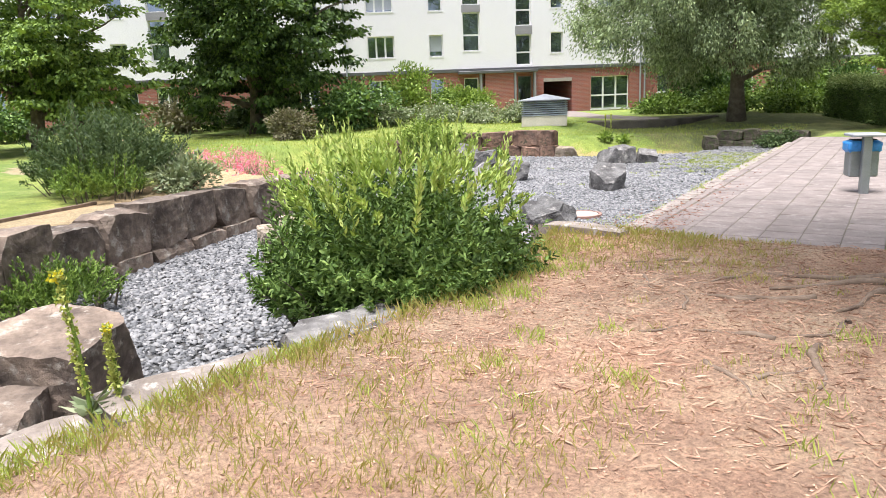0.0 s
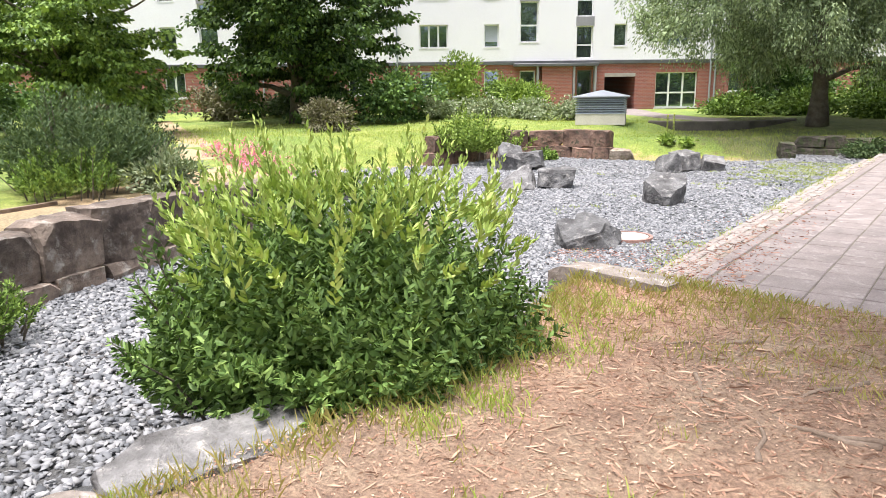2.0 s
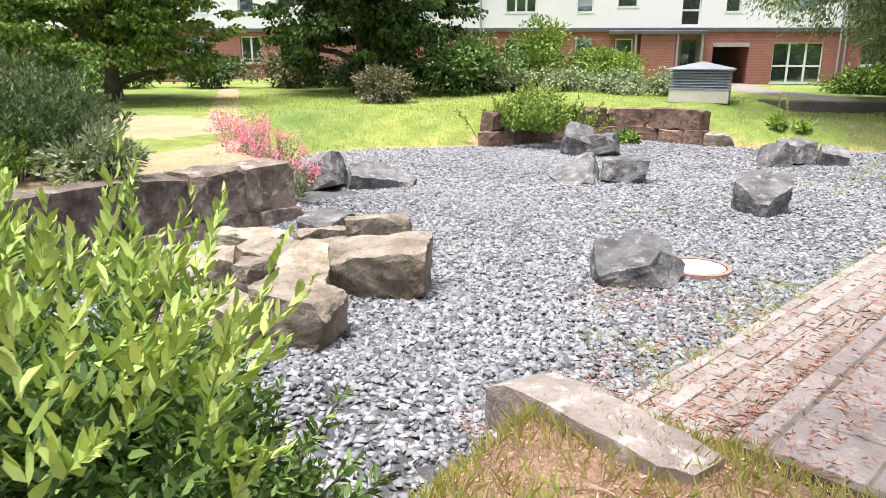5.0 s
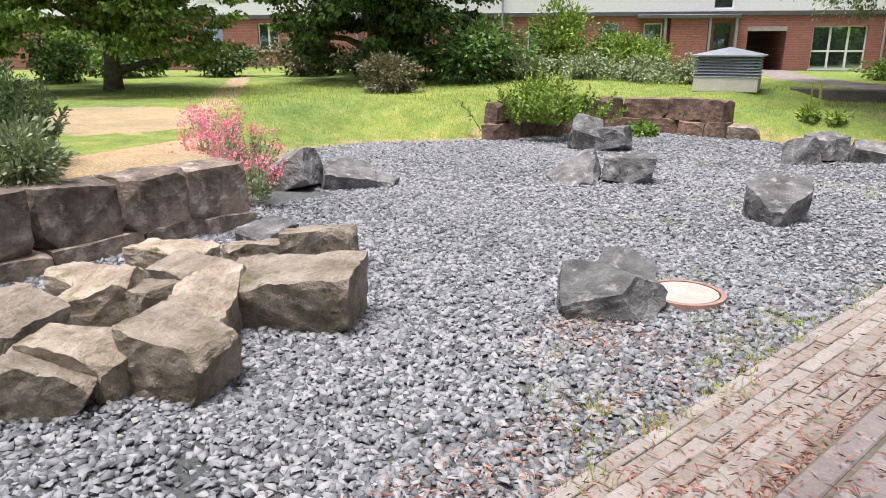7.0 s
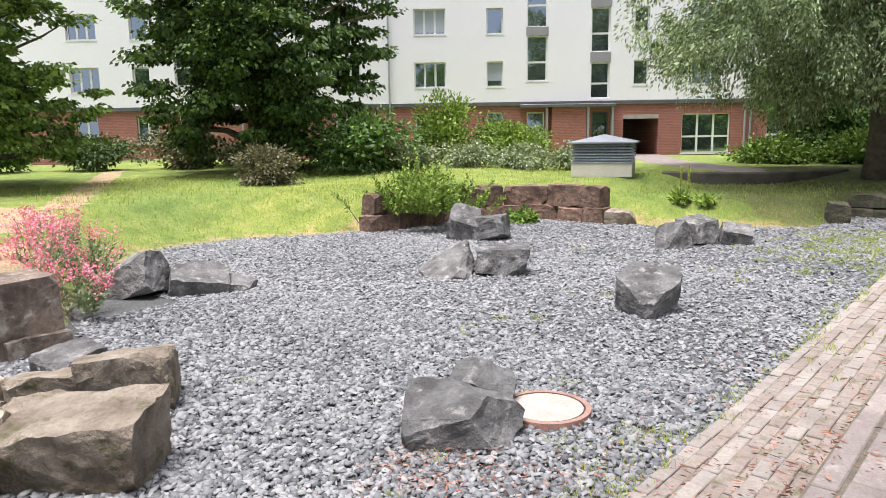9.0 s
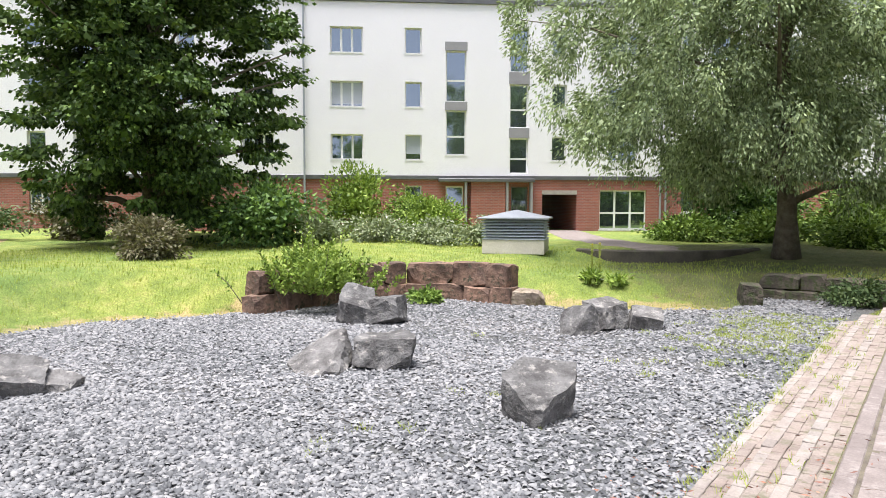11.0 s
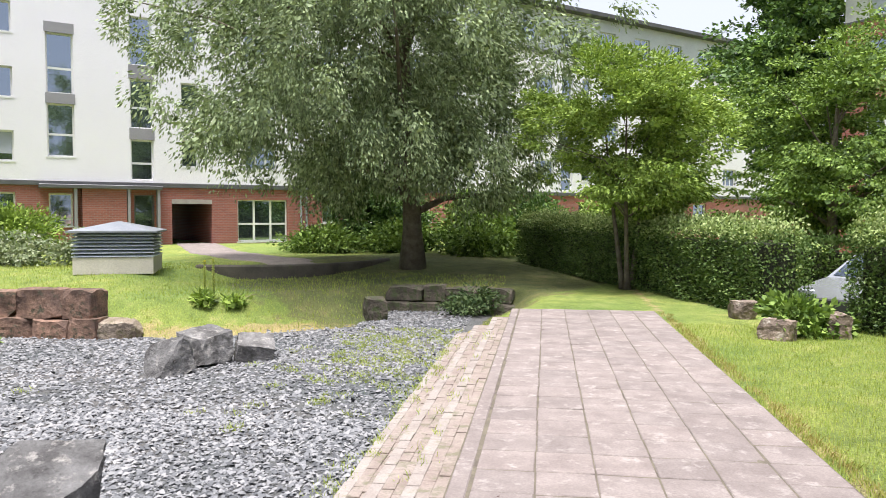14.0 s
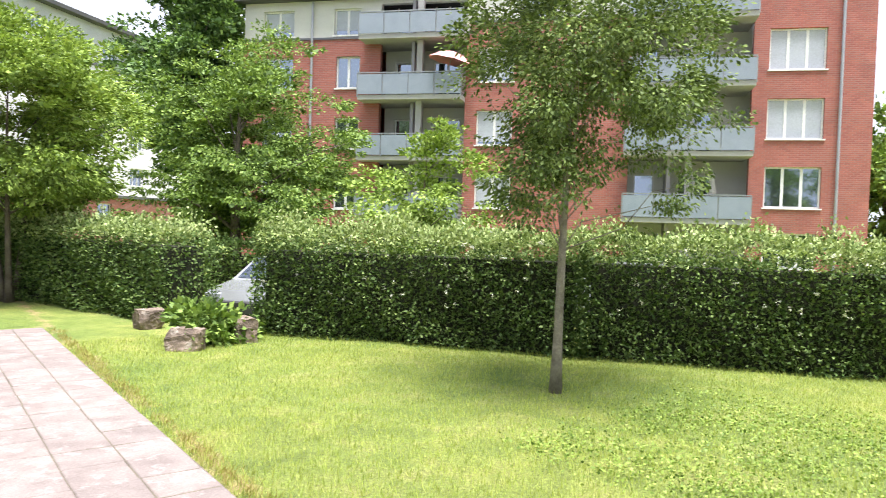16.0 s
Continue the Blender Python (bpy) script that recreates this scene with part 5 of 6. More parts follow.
shoot_bush("willow_bush", "dense green willow bush at the rim of the gravel bed", -3.78, 5.16, (1.3, 1.22, 1.5), 1750, 30, (0.074, 0.026), "willow", 41, z=0.4, splay=1.7, start=0.35, top=(200, 0.1, 0.55, (0.07, 0.022)), low=-0.55, ragged=0.07)
shoot_bush("dwarf_pine", "round dark green dwarf pine on the lawn edge", -12.1, 7.65, (1.4, 1.3, 1.62), 900, 34, (0.085, 0.022), "pine", 42, splay=1.5, corners=4, start=0.6, ragged=0.06, rise=0.35, foot_spread=0.7, low=-0.45)
shoot_bush("shrub", "low bright green juniper beside the pine", -11.2, 6.95, (0.85, 0.8, 0.78), 220, 40, (0.07, 0.022), "mid", 43, splay=1.1, corners=4, rise=0.3, start=0.4)
shrub("shrub", "grey-green leafy plant beside the pine", -10.6, 8.1, 0.55, 0.5, 0.6, "greygreen", 50, 40, 0.25, (0.1, 0.035), 44, droop=-0.3)
shoot_bush("shrub", "light green leafy shrub growing over the stone wall", -13.4, 20.2, (1.25, 1.1, 1.55), 230, 30, (0.11, 0.055), "light", 45, z=0.2, splay=1.5, corners=4, ragged=0.3)
shrub("shrub", "low green plant at the foot of the wall", -12.1, 22.6, 0.35, 0.28, 0.32, "mid", 26, 34, 0.17, (0.12, 0.06), 46, z=0.0)
shrub("shrub", "bright green rounded shrub before the brick wall", -20.6, 29.6, 1.35, 1.3, 2.7, "light", 190, 45, 0.5, (0.14, 0.07), 47, droop=-0.5)
shrub("shrub", "bright green low shrub before the brick wall", -18.2, 31.0, 1.3, 1.1, 1.7, "light", 120, 45, 0.45, (0.14, 0.07), 48, droop=-0.3)
shrub("shrub", "green shrub before the brick wall", -19.3, 31.6, 1.6, 1.2, 2.0, "mid", 130, 45, 0.45, (0.14, 0.07), 49)
for i, (x, y, r_, h) in enumerate(((-18.0, 27.8, 1.2, 0.9), (-16.4, 28.9, 1.2, 0.85), (-14.9, 29.9, 1.1, 0.9), (-19.6, 26.6, 1.2, 0.9))):
    shrub("shrub", "low spreading shrub dotted with white flowers", x, y, r_, 0.9, h, "greygreen", 90, 40, 0.35, (0.12, 0.06), 50 + i, flowers=("white_flower", 70, 0.09))
shrub("shrub", "grey-green shrub with faded reddish stems on the lawn", -19.8, 20.4, 1.05, 0.9, 1.0, "reddish", 100, 45, 0.4, (0.12, 0.06), 56)
shrub("shrub", "dark shrub under the big tree", -21.0, 25.4, 2.0, 1.6, 2.2, "dark", 160, 50, 0.6, (0.18, 0.1), 57)
for i, (x, y, rx, h, kind) in enumerate(((-31.5, 24.5, 2.2, 1.7, "reddish"), (-34.0, 21.5, 2.2, 1.6, "pine"), (-29.2, 27.0, 1.8, 1.3, "pine"), (-36.5, 18.0, 2.4, 1.9, "dark"), (-33.5, 14.5, 2.6, 2.2, "dark"))):
    shrub("shrub", "broad shrub in the border along the building", x, y, rx, 1.5, h, kind, 120, 45, 0.6, (0.18, 0.1), 60 + i)
for i, (x, y, rx, h, kind) in enumerate(((-9.6, 40.0, 1.5, 3.2, "dark"), (-8.0, 40.6, 1.5, 2.8, "dark"), (-4.6, 40.0, 1.7, 2.4, "mid"), (-2.4, 41.5, 1.8, 2.6, "dark"), (-10.6, 38.2, 1.4, 0.9, "mid"), (-4.2, 37.4, 1.7, 1.0, "mid"), (0.6, 40.0, 2.0, 2.8, "light"), (-7.4, 38.6, 1.5, 1.0, "mid"))):
    shrub("shrub", "dark broadleaf shrub near the old tree", x, y, rx, 1.4, h, kind, 190, 60, 0.5, (0.17, 0.09), 70 + i)
shrub("shrub", "low rough greenery between boulders", 1.75, 22.35, 0.55, 0.5, 0.5, "mid", 50, 40, 0.25, (0.12, 0.07), 80)
shrub("shrub", "creeping juniper over the low wall", -3.7, 27.7, 0.8, 0.5, 0.7, "pine", 60, 40, 0.25, (0.1, 0.04), 81)
shrub("shrub", "yellow-green shrub at the end of the far hedge", 21.0, 18.0, 2.0, 1.8, 2.4, "light", 140, 45, 0.6, (0.2, 0.12), 82)
shoot_bush("shrub", "green leafy plant at the foot of the block wall", -8.0, 4.2, (0.7, 0.75, 0.7), 240, 26, (0.06, 0.022), "mid", 83, z=0.05)


def valerian(x, y, h, stems_, seed):
    """Upright stems with paired grey-green leaves and a loose pink head on each."""
    rng = np.random.default_rng(seed)
    root = thing("valerian", "red valerian with loose pink flower heads among blocks", "wildflower", "valerian on the wall", at=pose(x, y, 0.12))
    a, q = rng.uniform(0, math.tau, stems_), rng.uniform(0, 1, stems_) ** 0.5
    foot = np.stack([np.cos(a) * q * 0.25, np.sin(a) * q * 0.25, np.zeros(stems_)], axis=1)
    tip = np.stack([np.cos(a) * q * 0.62, np.sin(a) * q * 0.55, h * rng.uniform(0.62, 1.12, stems_)], axis=1)
    bm = bmesh.new()
    for f_, t_ in zip(foot, tip):
        tube_into(bm, [tuple(f_), tuple((f_ + t_) / 2 + [0, 0, 0.05]), tuple(t_)], [0.006, 0.005, 0.003], 4, False)
    part("stems", bm, M["leaf_greygreen"], root)
    V, F = shoot_leaves(rng, foot, tip * [1, 1, 0.85], 26, 0.0, 0.095, 0.036, 1.4, 4, 0.05)
    array_mesh("leaves", V, F, M["leaf_greygreen"], root)
    head = np.repeat(tip, 26, axis=0)
    o = rng.normal(size=head.shape) * [0.034, 0.034, 0.06]
    V, F = leaf_arrays(rng, head + o, unit(o) + rng.normal(size=o.shape) * 0.4, 0.034, 0.03)
    array_mesh("blossom", V, F, M["pink_flower"], root)["label"] = "loose pink flower heads"


for i, (x, y, h) in enumerate(((-11.5, 10.75, 0.75), (-12.2, 11.0, 0.9), (-11.2, 11.2, 0.55), (-13.1, 11.4, 0.95), (-14.0, 11.9, 0.95), (-12.9, 12.1, 0.7), (-14.9, 12.3, 0.9))):
    valerian(x, y, h, 22, 90 + i)


# ---- vent housing on the lawn ----
vent = thing("vent_housing", "louvred galvanised vent housing on a pale plinth", "vent housing", at=pose(-12.75, 28.1, gz(-12.75, 28.1) - 0.03, 0, 0, 22))
W2, D2 = 0.92, 0.76
part("plinth", box_bm(-W2, W2, -D2, D2, 0, 0.42, bevel=0.01), M["plinth"], vent, "pale concrete plinth")
# shade between the slats is this core's near-black colour
part("core", box_bm(-W2 + 0.1, W2 - 0.1, -D2 + 0.1, D2 - 0.1, 0.42, 1.02), M["louvre_gap"], vent, "dark core as the shade between the slats")
for i in range(7):
    bm = bmesh.new()
    z = 0.43 + i * 0.086
    o = 0.07
    vs = [[bm.verts.new((sx * (W2 + e), sy * (D2 + e), zz)) for sx, sy in ((-1, -1), (1, -1), (1, 1), (-1, 1))] for e, zz in ((0.02, z), (0.02, z + 0.012), (-o, z + 0.06), (-o, z + 0.048))]
    for a_, b_ in zip(vs, vs[1:] + vs[:1]):
        for k in range(4):
            bm.faces.new((a_[k], a_[(k + 1) % 4], b_[(k + 1) % 4], b_[k]))
    part("slat", bm, M["louvre"], vent)
bm = bmesh.new()
base = [bm.verts.new((sx * (W2 + 0.12), sy * (D2 + 0.12), zz)) for zz in (1.03, 1.07) for sx, sy in ((-1, -1), (1, -1), (1, 1), (-1, 1))]
top = [bm.verts.new((0.0, sy * 0.25, 1.3)) for sy in (-1, 1)]
bm.faces.new(base[:4])
for k in range(4):
    bm.faces.new((base[k], base[(k + 1) % 4], base[4 + (k + 1) % 4], base[4 + k]))
bm.faces.new((base[4], base[5], top[0]))
bm.faces.new((base[5], base[6], top[1], top[0]))
bm.faces.new((base[6], base[7], top[1]))
bm.faces.new((base[7], base[4], top[0], top[1]))
part("lid", bm, M["lid"], vent, "low hipped sheet-metal lid")

# ---- curved dark kerb wall and the path to the passage ----
CURB = [(-11.4, 29.6), (-10.2, 29.6), (-9.0, 30.0), (-8.0, 30.8), (-7.2, 32.2), (-7.0, 33.4)]
bm = bmesh.new()
rings = []
for i in range(26):
    x, y, a = along(CURB, i / 25 * 6.6)
    nx, ny = -math.sin(radians(a)), math.cos(radians(a))
    z = gz(x, y)
    rings.append([bm.verts.new((x + nx * o, y + ny * o, zz)) for o, zz in ((-0.14, z - 0.3), (-0.14, 0.93), (-0.11, 0.97), (0.11, 0.97), (0.14, 0.93), (0.14, z - 0.3))])
for r0, r1 in zip(rings, rings[1:]):
    for k in range(5):
        bm.faces.new((r0[k], r0[k + 1], r1[k + 1], r1[k]))
bm.faces.new(rings[0])
bm.faces.new(rings[-1])
curb = part("kerb_wall", bm, M["dark_concrete"])
tagged(curb, "low curved dark concrete retaining kerb in the lawn", "kerb", kind="structure")
bm = bmesh.new()
rows_ = []
for i in range(30):
    x, y, a = along([(-8.0, 31.5), (-11.0, 33.2), (-14.5, 37.0), (-18.4, 43.4), (-19.4, 45.0)], i / 29 * 17.5)
    nx, ny = -math.sin(radians(a)), math.cos(radians(a))
    rows_.append([bm.verts.new((x + nx * o, y + ny * o, gz(x, y) + (0.035 if abs(o) < 0.9 else -0.05))) for o in (-1.0, -0.88, 0.0, 0.88, 1.0)])
for r0, r1 in zip(rows_, rows_[1:]):
    for k in range(4):
        bm.faces.new((r0[k], r0[k + 1], r1[k + 1], r1[k]))
tagged(part("footpath", bm, M["slab"]), "pale grey footpath leading to the passage", "path", kind="structure")

# ---- litter bin ----
bin_ = thing("litter_bin", "grey steel litter bin with a blue bag on a post", "litter bin", at=pose(-0.42, 12.25, 0.6, 0, 0, 20))
part("post", box_bm(-0.06, 0.06, -0.05, 0.05, 0, 0.86, bevel=0.008), M["steel"], bin_)
part("basket", box_bm(-0.2, 0.2, 0.055, 0.32, 0.26, 0.74, bevel=0.02), M["steel"], bin_)
part("lid", box_bm(-0.22, 0.24, -0.1, 0.36, 0.86, 0.9, bevel=0.01), M["zinc"], bin_, "flat pale metal cover")
bag = bmesh.new()
box_into(bag, -0.225, 0.225, 0.04, 0.345, 0.62, 0.79, bevel=0.03)
bmesh.ops.subdivide_edges(bag, edges=list(bag.edges), cuts=3, use_grid_fill=True)
for v in bag.verts:
    v.co += noise.noise_vector(v.co * 14) * 0.02
part("bag", bag, M["blue_bag"], bin_, "blue plastic bag over the rim", True)
# black plate stands in for the shaded opening; the bag is closed
part("dark_mouth_plate", box_bm(-0.16, 0.16, 0.09, 0.29, 0.8, 0.812), M["black"], bin_)

# ---- parked car beyond the hedge ----
def car(x, y, yaw):
    root = thing("car", "silver-white hatchback parked behind the hedge", "car", at=pose(x, y, gz(x, y), 0, 0, yaw))
    prof = [(-2.05, 0.35), (-2.1, 0.62), (-1.95, 0.85), (-1.1, 0.98), (-0.35, 1.42), (0.9, 1.46), (1.75, 1.05), (2.05, 0.95), (2.08, 0.4)]
    bm = bmesh.new()
    rings = []
    for o, k in ((-0.86, 0.93), (-0.8, 1.0), (0.8, 1.0), (0.86, 0.93)):
        rings.append([bm.verts.new((px, o * (1.0 if pz < 1.0 else 0.82), 0.3 + (pz - 0.3) * k)) for px, pz in prof])
    for r0, r1 in zip(rings, rings[1:]):
        for i in range(len(prof)):
            bm.faces.new((r0[i], r0[(i + 1) % len(prof)], r1[(i + 1) % len(prof)], r1[i]))
    bm.faces.new(rings[0])
    bm.faces.new(rings[-1])
    part("body", bm, M["car_paint"], root)
    bm = bmesh.new()
    vs = [bm.verts.new(p) for p in ((-1.06, -0.7, 1.02), (-1.06, 0.7, 1.02), (-0.42, 0.6, 1.41), (-0.42, -0.6, 1.41))]
    bm.faces.new(vs)
    bmesh.ops.solidify(bm, geom=bm.faces, thickness=-0.015)
    part("windscreen", bm, M["glass"], root)
    for sy in (-1, 1):
        bm = bmesh.new()
        vs = [bm.verts.new(p) for p in ((-0.9, sy * 0.845, 1.0), (1.5, sy * 0.845, 1.02), (0.85, sy * 0.725, 1.38), (-0.3, sy * 0.725, 1.37))]
        bm.faces.new(vs)
        bmesh.ops.solidify(bm, geom=bm.faces, thickness=0.02)
        part("side_window", bm, M["glass"], root)
        part("headlight", box_bm(-2.08, -1.9, sy * 0.68 - 0.16, sy * 0.68 + 0.16, 0.66, 0.8, bevel=0.03), M["zinc"], root)
        for wx in (-1.3, 1.3):
            w = part("wheel", tube_bm([(wx, sy * 0.7, 0.31), (wx, sy * 0.88, 0.31)], [0.31, 0.31], 20), M["black"], root)
            part("rim", tube_bm([(wx, sy * 0.86, 0.31), (wx, sy * 0.895, 0.31)], [0.2, 0.19], 16), M["zinc"], w)
    part("grille", box_bm(-2.15, -2.02, -0.62, 0.62, 0.4, 0.66, bevel=0.03), M["black"], root)
    part("bumper", box_bm(-2.16, -1.9, -0.84, 0.84, 0.22, 0.4, bevel=0.04), M["black"], root, "black lower bumper")


car(5.0, 26.7, 40)
car(12.2, 22.6, 130)

# ---- things on the balconies ----
par = thing("parasol", "faded pink open parasol on a balcony", "parasol", at=B_AT @ pose(4.6, -0.6, 9.2, 0, 12, 0))
part("pole", tube_bm([(0, 0, -1.0), (0, 0, 0.95)], [0.02, 0.02], 8), M["steel"], par)
bm = bmesh.new()
tipv = bm.verts.new((0, 0, 1.0))
rim1 = [bm.verts.new((0.55 * math.cos(i * math.tau / 16), 0.55 * math.sin(i * math.tau / 16), 0.85)) for i in range(16)]
rim2 = [bm.verts.new((1.0 * math.cos(i * math.tau / 16), 1.0 * math.sin(i * math.tau / 16), 0.5 + 0.03 * (i % 2))) for i in range(16)]
for i in range(16):
    j = (i + 1) % 16
    bm.faces.new((tipv, rim1[i], rim1[j]))
    bm.faces.new((rim1[i], rim2[i], rim2[j], rim1[j]))
part("canopy", bm, M["pink"], par, smooth=True)
par2 = thing("parasol", "closed pale parasol on a balcony", "parasol", at=B_AT @ pose(16.1, 0.2, 2.95))
part("pole", tube_bm([(0, 0, 0), (0, 0, 2.1)], [0.02, 0.02], 8), M["steel"], par2)
part("canopy", tube_bm([(0, 0, 1.0), (0, 0, 1.15), (0, 0, 2.0)], [0.1, 0.2, 0.03], 10), M["cloth"], par2)

# ---- tall yellow mullein by the channel ----
def mullein(x, y, h, seed, z, lean=0.0):
    rng = np.random.default_rng(seed)
    root = thing("mullein", "tall pale mullein stalk with yellow flowers at its top", "wildflower", at=pose(x, y, z))
    part("stalk", tube_bm([(0, 0, 0), (lean * 0.4, 0.01, h * 0.5), (lean, 0.0, h)], [0.013, 0.011, 0.006], 7), M["leaf_light"], root)
    k = 420
    t = rng.uniform(0.15, 1, k)
    P = np.stack([lean * t + rng.normal(0, 0.012, k), rng.normal(0, 0.012, k), t * h], axis=1)
    V, F = leaf_arrays(rng, P, rng.normal(size=(k, 3)) + [0, 0, 0.5], 0.026, 0.02)
    array_mesh("bud_spike", V, F, M["leaf_bud"], root)["label"] = "pale yellow-green buds"
    P = np.stack([rng.normal(lean, 0.012, 16), rng.normal(0, 0.012, 16), rng.uniform(0.93, 1.01, 16) * h], axis=1)
    V, F = leaf_arrays(rng, P, rng.normal(size=(16, 3)), 0.03, 0.028)
    array_mesh("flower_head", V, F, M["yellow_flower"], root)["label"] = "bright yellow flowers"
    a = rng.uniform(0, math.tau, 26)
    P = np.zeros((26, 3)) + [0, 0, 0.03]
    V, F = leaf_arrays(rng, P, np.stack([np.cos(a), np.sin(a), rng.uniform(0.2, 0.9, 26)], axis=1), 0.14, 0.045)
    array_mesh("leaves", V, F, M["leaf_greygreen"], root)


mullein(-3.72, 2.06, 0.84, 1, 0.6, -0.13)
mullein(-3.66, 2.2, 0.5, 2, 0.6, -0.03)
for i, (x, y) in enumerate(((-9.1, 25.4), (-8.6, 25.7))):
    shrub("fern", "tuft of low green leaves on the grass bank", x, y, 0.26, 0.24, 0.32, "light", 16, 16, 0.14, (0.14, 0.045), 310 + i, droop=-0.4, boughs=0)
mullein(-9.0, 25.6, 0.95, 3, gz(-9.0, 25.6))
mullein(-9.25, 25.7, 0.8, 4, gz(-9.25, 25.7))


# ---- grass, dry tufts and litter ----
def blades(rng, pts, height, width, bend=0.5):
    k = len(pts)
    z = surface_height(pts[:, 0], pts[:, 1])
    P = np.stack([pts[:, 0], pts[:, 1], z - 0.005], axis=1)
    a = rng.uniform(0, math.tau, k)
    side = np.stack([np.cos(a), np.sin(a), np.zeros(k)], axis=1)
    lean = np.stack([np.cos(a + 1.57), np.sin(a + 1.57), np.zeros(k)], axis=1) * (rng.uniform(0, bend, k) * height)[:, None]
    h = (height * rng.uniform(0.5, 1.3, k))[:, None]
    w = width * rng.uniform(0.7, 1.3, (k, 1))
    V = np.stack([P - side * w / 2, P + side * w / 2, P + lean * 0.4 + side * w * 0.3 + [0, 0, 1] * h * 0.6, P + lean + [0, 0, 1] * h], axis=1)
    return V.reshape(-1, 3), np.arange(4 * k).reshape(-1, 4)


def scatter(rng, count, xr, yr, keep):
    pts = np.stack([rng.uniform(*xr, count), rng.uniform(*yr, count)], axis=1)
    return pts[keep(pts[:, 0], pts[:, 1])]


rng = np.random.default_rng(77)
off_bed = lambda X, Y: (pit_distance(X, Y)[0] > 0.1)
lawn = []
for count, xr, yr, hgt, w in ((80000, (-0.02, 8.0), (13.5, 23.0), 0.05, 0.007), (26000, (-18.0, -3.0), (18.0, 31.0), 0.07, 0.015), (10000, (-26, -15), (14, 26), 0.08, 0.016)):
    pts = scatter(rng, count, xr, yr, lambda X, Y: off_bed(X, Y) & ~((X < -0.02) & (X > -3.7) & (Y < 24.5)) & ~((X + 16.8) ** 2 / 2.6 + (Y - 11.4) ** 2 < 5))
    lawn.append(blades(rng, pts, hgt, w))


def joined(name, pieces, mat, label, category):
    V = np.concatenate([p[0] for p in pieces])
    ob = array_mesh(name, V, np.arange(len(V)).reshape(-1, 4), mat)
    return tagged(ob, label, category, kind="stuff")


joined("lawn_grass", lawn, M["blade"], "short green mown lawn grass", "grass")


def tufts(rng, centres, per, r, h, w):
    pts = np.repeat(np.asarray(centres), per, axis=0) + rng.normal(0, r, (len(centres) * per, 2))
    return blades(rng, pts, h, w, 0.8)


rim = []
for s in np.arange(0, 7.0, 0.07):
    x, y, a = along([(-3.3, 0.8), (-3.2, 2.6), (-3.0, 4.0), (-2.8, 5.2), (-3.1, 6.6), (-3.4, 7.3)], s)
    rim.append((x + rng.normal(0.08, 0.14), y + rng.normal(0, 0.1)))
near_kerb = [(rng.uniform(-3.3, -1.6), 7.45 + rng.normal(0, 0.22)) for _ in range(60)]
stray = [(rng.uniform(-2.8, 0.5), rng.uniform(1.5, 7.5)) for _ in range(45)]
dry = [tufts(rng, rim, 30, 0.09, 0.10, 0.005), tufts(rng, near_kerb, 26, 0.12, 0.09, 0.005), tufts(rng, stray, 14, 0.05, 0.06, 0.005)]
wide = [(rng.uniform(-3.2, -0.9) , rng.uniform(0.9, 3.6)) for _ in range(420)] + [(rng.uniform(-3.0, -0.8), rng.uniform(6.0, 7.8)) for _ in range(230)]
dry.append(tufts(rng, wide, 11, 0.07, 0.065, 0.0045))
verge = [(0.03 + abs(rng.normal(0, 0.06)), rng.uniform(9, 24.3)) for _ in range(330)]
dry.append(tufts(rng, verge, 10, 0.04, 0.06, 0.005))
joined("dry_grass", dry, M["dry"], "dry yellow grass along the edge of the earth", "grass")
fresh = [(rng.uniform(-3.2, -2.3), rng.uniform(4.4, 6.9)) for _ in range(60)] + [(-3.25 + rng.normal(0, 0.12), rng.uniform(0.6, 3.4)) for _ in range(60)] + [(rng.uniform(-2.6, 0.2), rng.uniform(1.6, 5.0)) for _ in range(16)] + [(-3.68 + rng.normal(0, 0.08), rng.uniform(9, 24)) for _ in range(60)] + [(rng.choice([-3.3, -2.96]) + rng.normal(0, 0.012), rng.uniform(9, 24)) for _ in range(12)] + [(rng.uniform(-5.6, -3.7), rng.uniform(22.0, 25.5)) for _ in range(90)] + [(-4.6 + rng.normal(0, 0.6), 21.8 + rng.normal(0, 1.3)) for _ in range(100)] + [(rng.uniform(-9, -3.8), rng.uniform(9, 20)) for _ in range(22)] + [(rng.uniform(-4.6, -3.7), rng.uniform(9.5, 13)) for _ in range(26)]
joined("green_tufts", [tufts(rng, fresh, 34, 0.07, 0.07, 0.006)], M["blade"], "tufts of fresh green grass at the edges", "grass")
k = 40000
pts = scatter(rng, k, (-3.3, 1.2), (0.8, 7.9), lambda X, Y: (pit_distance(X, Y)[0] > 0.15) & (rng.random(X.shape) < 0.35 + 0.65 * smooth_step(2.2, 4.2, Y)))
P = np.stack([pts[:, 0], pts[:, 1], ground_height(pts[:, 0], pts[:, 1]) + 0.006], axis=1)
D = rng.normal(size=P.shape) * [1, 1, 0.12]
V, F = leaf_arrays(rng, P, D, 0.02 * rng.uniform(0.5, 1.8, (len(P), 1)), 0.008, 0.1)
tagged(array_mesh("leaf_litter", V, F, M["litter"]), "scattered dry leaf litter and bark crumbs", "litter", kind="stuff")


